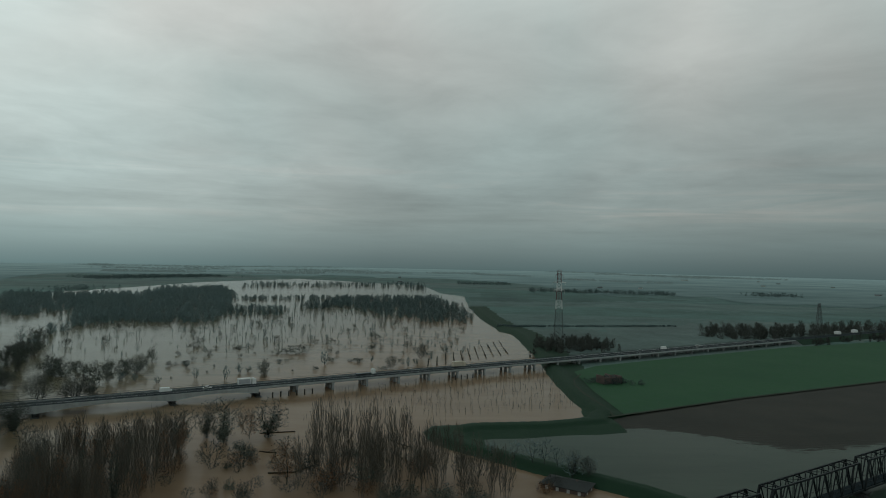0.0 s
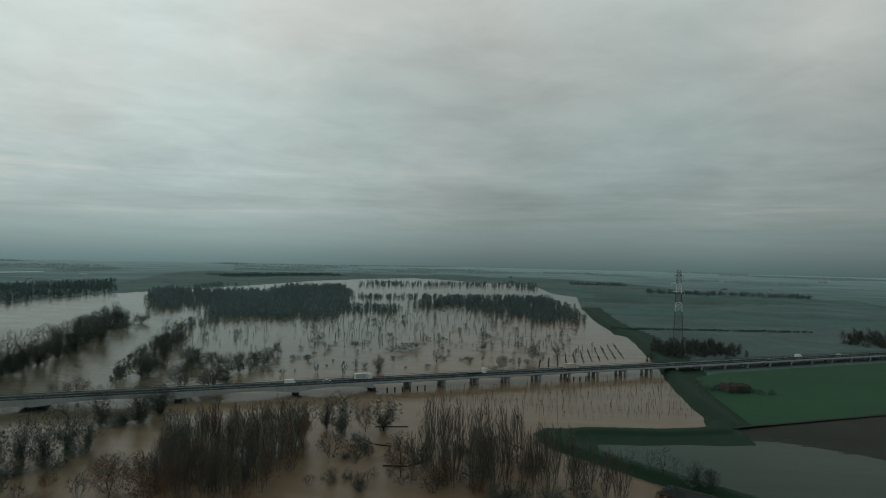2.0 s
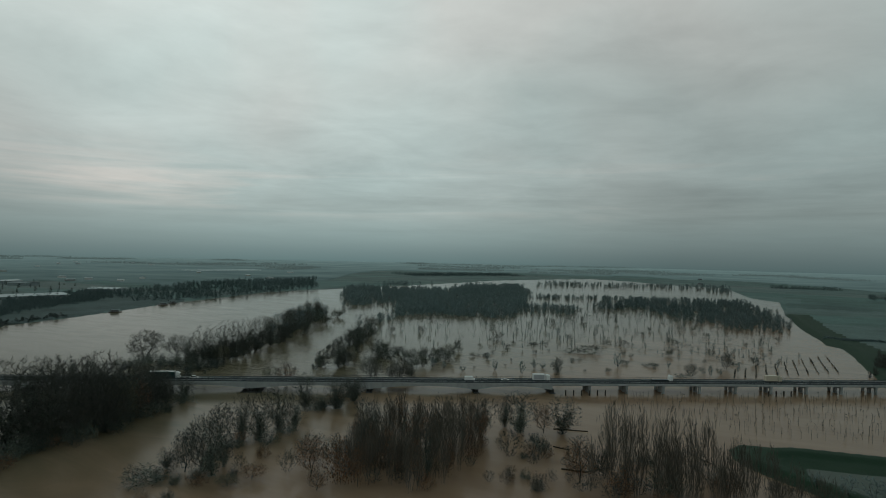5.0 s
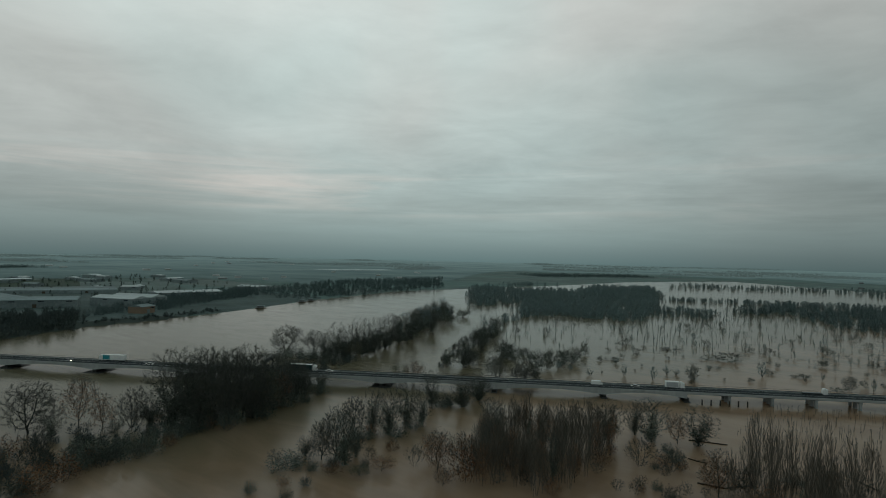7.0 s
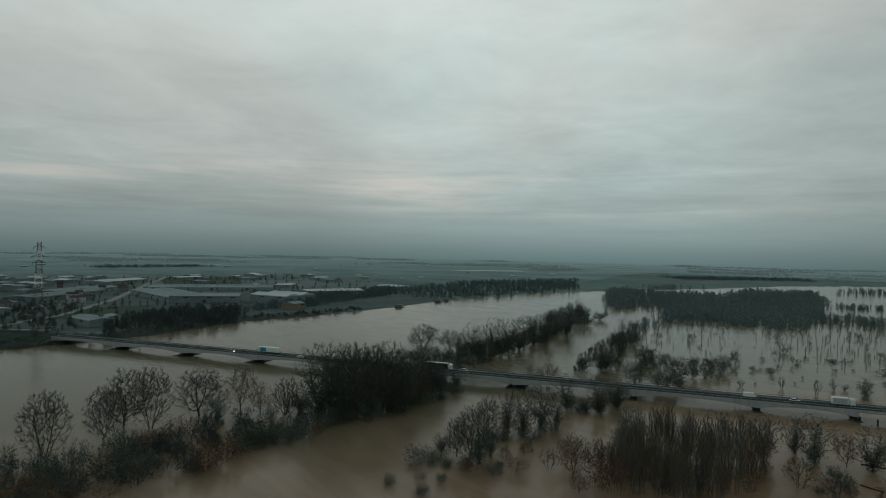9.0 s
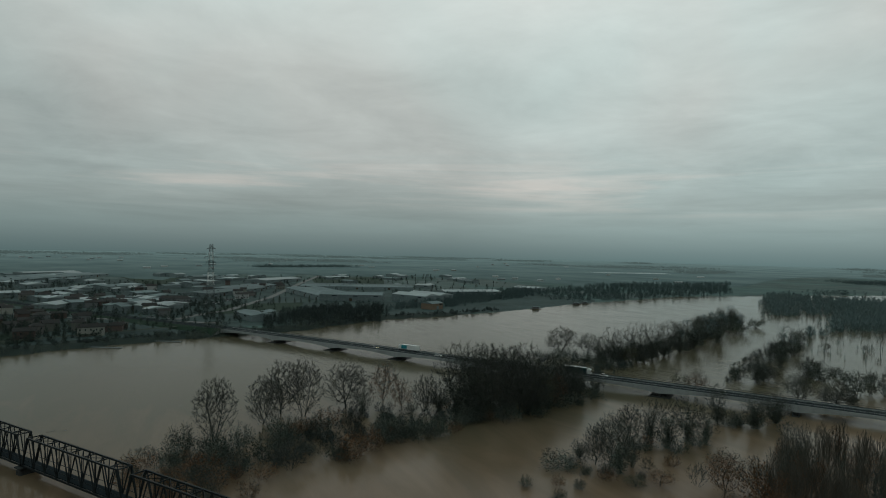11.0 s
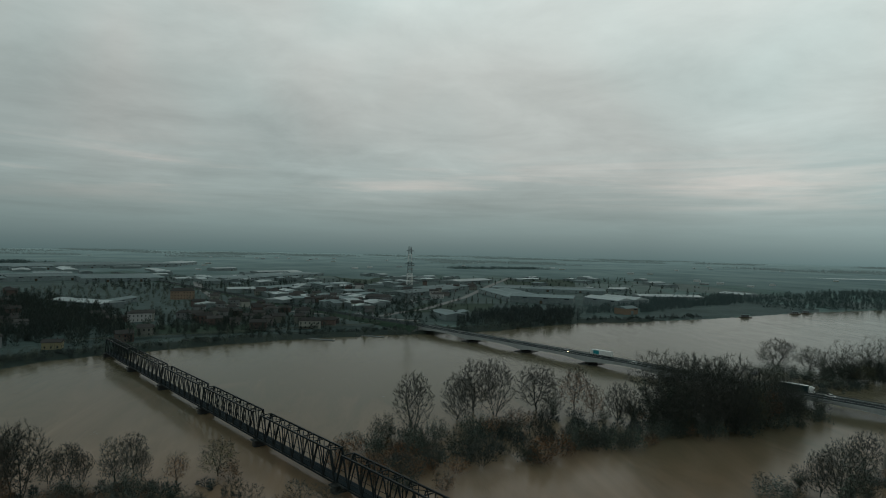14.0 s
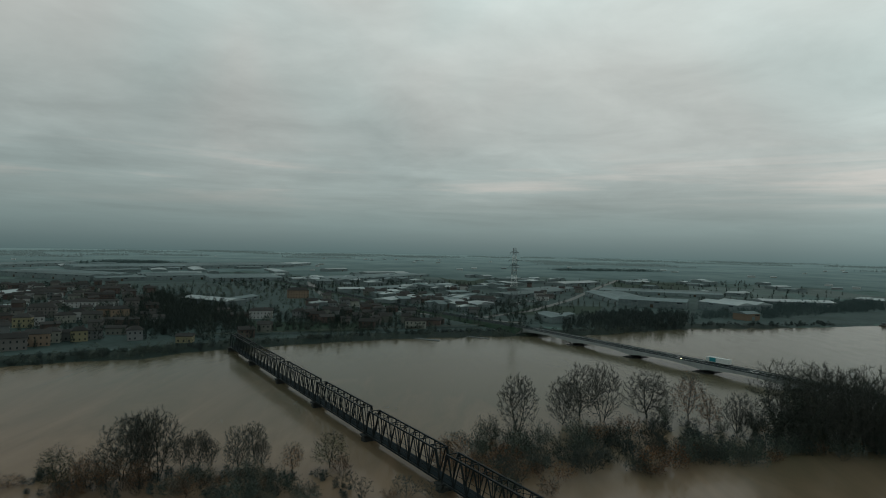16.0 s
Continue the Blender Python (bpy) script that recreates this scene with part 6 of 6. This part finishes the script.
# low brush that covers the drowned islands and the bank
BRUSH = [([(-205, 30), (-222, 100), (-232, 150), (-272, 235), (-345, 385), (-440, 585), (-525, 680), (-400, 445), (-345, 290), (-290, 200), (-268, 110), (-245, 55)], 420, 2.0, 5.5),
         ([(-238, 300), (-300, 450), (-340, 534), (-352, 520), (-300, 400), (-262, 330)], 70, 1.5, 4.5),
         ([(-178, -20), (-178, -130), (-196, -125), (-202, -70), (-200, -30)], 80, 1.2, 3.5),
         ([(-345, -262), (-398, -192), (-436, -142), (-470, -96), (-500, -40), (-526, 35), (-540, 100), (-556, 92), (-540, 30), (-512, -45), (-480, -105), (-446, -152), (-410, -205), (-360, -275)], 330, 1.5, 4.5),
         ([(-560, 165), (-600, 243), (-612, 321), (-640, 410), (-660, 400), (-630, 320), (-615, 240), (-575, 160)], 150, 1.5, 5.0)]
for poly, n, h0, h1 in BRUSH:
    crowd("underbrush", spots_in(poly, n, far_rng, h0, h1, 1.6), far_rng, MAT_BRUSH, "dark tangled brush rising out of the flood", "brush", 110, 0.42)

# slim young trees in ragged rows across the drowned land, and the bushes along the town's bank
slender = []
for k in range(15):
    y0 = 500 + 27 * k
    for j in range(44):
        x = -330 + j * 8.6 + far_rng.normal(0, 2.0) - (y0 - 500) * 0.12
        y = y0 + 0.2 * (x + 150) + far_rng.normal(0, 2.5)
        if x < 25 and inside(np.array([x]), np.array([y]), FLOOD)[0] and noise.noise(Vector((x * 0.016, y * 0.021, 7.7))) > 0.03 and (y - 391 - x * 0.6) > 45:
            h = far_rng.uniform(2.5, 6.5)
            slender.append((x, y, 0.0, h, h * far_rng.uniform(0.25, 0.5)))
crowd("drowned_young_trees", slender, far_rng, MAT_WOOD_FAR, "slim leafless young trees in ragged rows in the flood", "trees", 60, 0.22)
low = [(far_rng.uniform(-300, 20), far_rng.uniform(520, 950), 0.0, far_rng.uniform(0.6, 2.2), far_rng.uniform(3, 11)) for _ in range(260)]
crowd("drowned_hedges", [p for p in low if (p[1] - 391 - p[0] * 0.6) > 40], far_rng, MAT_WOOD_FAR, "tops of drowned hedges and reeds in the flood", "brush", 30, 0.5)
shore = []
for _ in range(230):
    t = far_rng.uniform(0, 11)
    k = int(t)
    ax, ay = DYKES[1][0][k + 1]
    bx, by = DYKES[1][0][min(k + 2, 12)]
    x, y = ax + (bx - ax) * (t - k) + far_rng.uniform(2, 14), ay + (by - ay) * (t - k) + far_rng.normal(0, 5)
    h = far_rng.choice([2.5, 3.5, 5.0, 7.0, 8.5]) * far_rng.uniform(0.8, 1.15)
    shore.append((x, y, max(0.0, float(land_height([x], [y])[0])), h, h * far_rng.uniform(0.7, 1.3)))
crowd("bank_bushes", shore, far_rng, MAT_IVY, "dark bushes and small trees along the town bank", "bushes", 90, 0.42, leafy=True)

green = spots_in([(-470, -290), (-540, -40), (-640, 60), (-900, 60), (-1100, -200), (-950, -560), (-560, -520)], 900, far_rng, 3.0, 8.5, 1.1)
crowd("garden_trees", green, far_rng, MAT_IVY, "small dark garden trees and hedges between houses", "trees", 60, 0.6)

# flecks of foam drifting on the stream
flecks = []
for k in range(46):
    x, y = far_rng.uniform(-430, -215), far_rng.uniform(-170, 230)
    n = int(far_rng.integers(2, 6))
    c = np.stack([x + far_rng.normal(0, 1.6, n), y + far_rng.normal(0, 2.4, n), np.full(n, 0.06)], 1)
    for p in c:
        a, w = far_rng.uniform(0.4, 1.2), far_rng.uniform(0.10, 0.24)
        flecks += [p + (0.45 * a, -0.9 * a, 0), p + (w, w * 0.5, 0.02), p - (0.45 * a, -0.9 * a, 0), p - (w, w * 0.5, 0.02)]
foam = mesh_of("foam_flecks", flecks, np.arange(len(flecks)).reshape(-1, 4).tolist(), MAT_CONCRETE)
thing("foam_flecks", foam, "pale flecks of foam drifting on the brown stream", "foam", kind="stuff")

# thin saplings of a drowned nursery beside the dyke, and clipped rows behind the viaduct
stems, tufts = [], []
for i in range(40):
    for j in range(22):
        x, y = -62 + i * 3.4 + far_rng.normal(0, 0.6), 300 + j * 5.2 + far_rng.normal(0, 1.0)
        y += 0.25 * x
        if not inside(np.array([x]), np.array([y]), FLOOD)[0] or (x * -0.5151 + (y - 391) * 0.8571) > -6 or far_rng.random() < 0.25 or y > 400 + 0.6 * x:
            continue
        h = far_rng.uniform(1.5, 4.5)
        lean = far_rng.normal(0, 0.05, 2) * h
        stems.append((x, y, -1, x + lean[0], y + lean[1], h, 0.07, 0.05))
        tufts += [(x + lean[0] * u, y + lean[1] * u, h * u) for u in (1.0, 0.95, 0.85, 0.7, 0.5)]
thing("saplings", tubes("saplings", stems, MAT_POPLAR, 3, leaf_quads(far_rng, tufts, 0.22, 0.28)), "thin drowned saplings with withered tops in rows", "saplings", kind="stuff")
for k in range(11):
    x = -9 + k * 6.3
    y0, y1 = 436 + (x + 9) * 1.0, 470 + (x + 9) * 1.85
    n = 60
    t = far_rng.uniform(0, 1, n)
    c = np.stack([x + far_rng.normal(0, 0.15, n), y0 + (y1 - y0) * t, far_rng.uniform(0, 0.9, n)], 1)
    posts = [(x, y0 + (y1 - y0) * u, -1, x, y0 + (y1 - y0) * u, 1.0, 0.12, 0.1) for u in np.linspace(0, 1, 16)]
    thing("drowned_row", tubes("drowned_row", posts, MAT_TWIG, 3, leaf_quads(far_rng, c, 0.55, 0.2)), "drowned vine row reaching just above the water", "vine row", "drowned vine rows")

# the overgrown ruin on the wheat field
ruin = thing("ruined_farmhouse", None, "roofless brick farmhouse ruin overgrown with shrubs", "ruin", at=pose(104, 384, 1.2, 0, 0, 24))
bm = bmesh.new()
for x0, x1, y0, y1, z in ((-7, 7, -3.6, -3.1, 4.2), (-7, -6.5, -3.1, 3.6, 5.4), (6.5, 7, -3.1, 3.6, 4.6), (-6.5, 6.5, 3.1, 3.6, 3.4), (-1, -0.5, -3.1, 3.1, 5.6)):
    box(bm, x0, x1, y0, y1, -1, z)
for v in bm.verts:
    if v.co.z > 2:
        v.co.z += 0.9 * noise.noise(v.co * 0.7)
part("broken_wall", bm, WALLS["brick"], ruin)
part("fallen_roof", gable(bmesh.new(), 6.0, 6.4, 3.6, 1.5), MAT_TILES, ruin)
crowd("ruin_thicket", [(104 + far_rng.normal(0, 7), 383 + far_rng.normal(0, 2.6), 1.0, far_rng.uniform(1.5, 4.5), 4.0) for _ in range(46)], far_rng, MAT_BRUSH, "dark shrubs round the ruined farmhouse", "shrubs", 90, 0.5, leafy=True)

pale_window = window_mesh.copy()
pale_window.materials.clear()
pale_window.materials.append(WALLS["white"])
# the old house behind the lower dyke
old = house("brick", 43, 208, 17, 3.4, town_rng, turn=-37)
tagged(old, "long dark grey house with pale windows behind the dyke", "house")
for child in old.children:
    if child.name.startswith("roof"):
        child.data.materials[0] = MAT_WETSTONE
    if child.name.startswith("window"):
        child.data = pale_window

# ---- small things on the water and along the bank ----
def driftwood(pts, r, label):
    segs = []
    for k in range(len(pts) - 1):
        segs.append((*pts[k], 0.12, *pts[k + 1], 0.22, r * (1 - 0.25 * k), r * (0.8 - 0.25 * k)))
    x, y = pts[1]
    for a in (0.5, 2.0, -0.8):
        segs.append((x, y, 0.15, x + 2.2 * math.cos(a), y + 2.2 * math.sin(a), 0.7, r * 0.35, 0.04))
    thing("driftwood_log", tubes("driftwood_log", segs, MAT_RIVERMUD, 5), label, "log", "driftwood in the flood")


driftwood([(-59, 216), (-51, 217), (-45, 225)], 0.45, "long dark drift log caught among poplars")
driftwood([(-20, 258), (-15, 252), (-11, 249)], 0.32, "thin bent branch drifting beside bare poplars")
driftwood([(-76, 264), (-70, 266), (-62, 268)], 0.38, "dark fallen trunk lying in brown water")
driftwood([(-69, 240), (-66, 239), (-62, 239)], 0.35, "short dark log floating between thickets")

for k in range(6):
    p = on_road(-107 + k * 4.4, -5.0).translation
    bm = bmesh.new()
    bmesh.ops.create_cone(bm, cap_ends=True, segments=8, radius1=0.42, radius2=0.36, depth=5.2)
    ob = thing("mooring_post", None, "dark timber post standing in the flood", "post", "timber posts by the viaduct", at=pose(p.x, p.y, 0.4))
    part("shaft", bm, MAT_RIVERMUD, ob)
for k in range(4):
    p = on_road(8 + k * 4.4, -5.0).translation
    bm = bmesh.new()
    bmesh.ops.create_cone(bm, cap_ends=True, segments=8, radius1=0.42, radius2=0.36, depth=5.2)
    ob = thing("mooring_post", None, "dark timber post standing in the flood", "post", "timber posts by the viaduct", at=pose(p.x, p.y, 0.4))
    part("shaft", bm, MAT_RIVERMUD, ob)

gantry = thing("sign_gantry", None, "dark steel sign gantry across the motorway", "gantry", at=on_road(-342, 0, DECK_Z))
for y in (0.3, ROAD_W - 0.3):
    part("gantry_post", boxed(-0.2, 0.2, y - 0.2, y + 0.2, 0, 6.2), MAT_STEEL, gantry)
part("gantry_beam", boxed(-0.3, 0.3, 0.0, ROAD_W, 5.6, 6.3), MAT_STEEL, gantry)
part("sign_panel", boxed(-0.45, -0.32, 1.0, ROAD_W - 2, 4.6, 7.0), MAT_TOWER_GREY, gantry, "back of a dark sign panel")


def houseboat(x, y, turn, w, label):
    ob = thing("houseboat", None, label, "boat", at=pose(x, y, 0, 0, 0, turn))
    hull = boxed(-w / 2, w / 2, -2.0, 2.0, -0.4, 0.7, bevel=0.25)
    part("hull", hull, MAT_RIVERMUD, ob)
    part("cabin", boxed(-w / 3, w / 4, -1.6, 1.6, 0.7, 3.0), WALLS["grey"], ob)
    part("cabin_roof", gable(bmesh.new(), w * 0.6, 3.4, 3.25, 0.7), MAT_SHEET_GREY, ob)
    for k in range(3):
        part("window", window_mesh, None, ob).location = (-w / 3 + 1.5 + k * 2.2, -1.62, 1.9)


houseboat(-652, 470, 70, 14, "grey houseboat moored under bare trees")
houseboat(-690, 566, 72, 12, "grey houseboat with a flat cabin roof")
houseboat(-698, 588, 75, 10, "small grey houseboat moored at the bank")
for x, y, w in ((-494, -12, 26), (-512, 26, 30)):
    dock = thing("floating_dock", None, "pale floating dock along the river bank", "dock", at=pose(x, y, 0, 0, 0, 62))
    part("pontoon", boxed(-w / 2, w / 2, -1.2, 1.2, -0.3, 0.55, bevel=0.1), MAT_CONCRETE, dock)
    for k in range(4):
        part("dock_rail", boxed(-w / 2 + k * w / 4, -w / 2 + k * w / 4 + 0.15, -1.1, -0.95, 0.55, 1.6), MAT_GALV, dock)


def conifer_mesh(seed):
    rng = np.random.default_rng(seed)
    n = 520
    u = rng.random(n) ** 0.7
    a = rng.uniform(0, 2 * math.pi, n)
    r = (1 - u) * 2.3 * rng.uniform(0.5, 1.0, n) + 0.1
    return leaf_quads(rng, np.stack([r * np.cos(a), r * np.sin(a), 0.6 + u * 9.0], 1), 0.34, 0.08)


conifer = thing("conifer_tree", None, "dark pointed conifer in a garden", "tree", "garden conifers")
part("trunk", tubes("trunk", [(0, 0, -1, 0, 0, 8.5, 0.22, 0.05)], MAT_BARK, 5), None, conifer)
quads = conifer_mesh(4)
me = bpy.data.meshes.new("needles")
me.from_pydata(quads.tolist(), [], np.arange(len(quads)).reshape(-1, 4).tolist())
me.materials.append(MAT_IVY)
part("needles", me, None, conifer)
spots = [(-549, -30), (-500, -82), (-521, -38), (-784, 166), (-790, 175), (-786, 182), (-782, 192), (-778, 199), (-775, 209), (-768, 216), (-536, -60), (-690, 262), (-600, -150), (-470, -240), (-560, -300), (-620, -260)]
conifer.matrix_basis = pose(*spots[0], 1.2)
for x, y in spots[1:]:
    s = town_rng.uniform(0.7, 1.15)
    copy_thing(conifer, pose(x, y, 1.2, 0, 0, town_rng.uniform(0, 360)) @ Matrix.Diagonal((s, s, s, 1))).matrix_basis = pose(x, y, 1.2, 0, 0, town_rng.uniform(0, 360)) @ Matrix.Diagonal((s, s, s, 1))

# cars parked in the yards of the town
white_car, grey_car = car("white car parked in a yard", MAT_WHITE), car("silver car parked in a yard", MAT_CARGREY)
lots = [(-800, 95), (-850, 118), (-690, -85), (-640, 30)]
for k in range(28):
    x, y = lots[k % 4]
    m = pose(x + town_rng.uniform(-22, 22), y + town_rng.uniform(-9, 9), 1.75, 0, 0, town_rng.choice((20, 110, 25)) + town_rng.uniform(-5, 5))
    if k < 2:
        (white_car, grey_car)[k].matrix_basis = m
    else:
        copy_thing((white_car, grey_car)[k % 2], m)
sheet("lake_quarry", [(-1740, 1465), (-1660, 1520), (-1600, 1740), (-1660, 1760)], 1.95, MAT_SHEET_PALE, "pale flooded quarry far across the plain", "water")
for name, pts, mat, text in (("field_by_the_works", [(-676, 70), (-786, 115), (-791, 207), (-687, 170)], MAT_GRASS, "dark green meadow beside the works"),
                             ("field_bank_lawn", [(-568, -188), (-579, -72), (-524, -64), (-506, -151)], MAT_GRASS, "strip of green lawn behind the river dyke"),
                             ("field_allotment", [(-653, -128), (-659, -77), (-596, -70), (-592, -116)], MAT_SOIL, "bare brown allotment behind the houses"),
                             ("field_fallow", [(-1440, -8), (-1440, 130), (-1198, 112), (-1144, 30)], MAT_GRASS, "dark fallow field between the works"),
                             ("field_far_meadow", [(-1391, 377), (-1410, 561), (-1088, 436), (-1089, 308)], MAT_GRASS, "dark green meadow beyond the works")):
    sheet(name, pts, 1.62, mat, text)
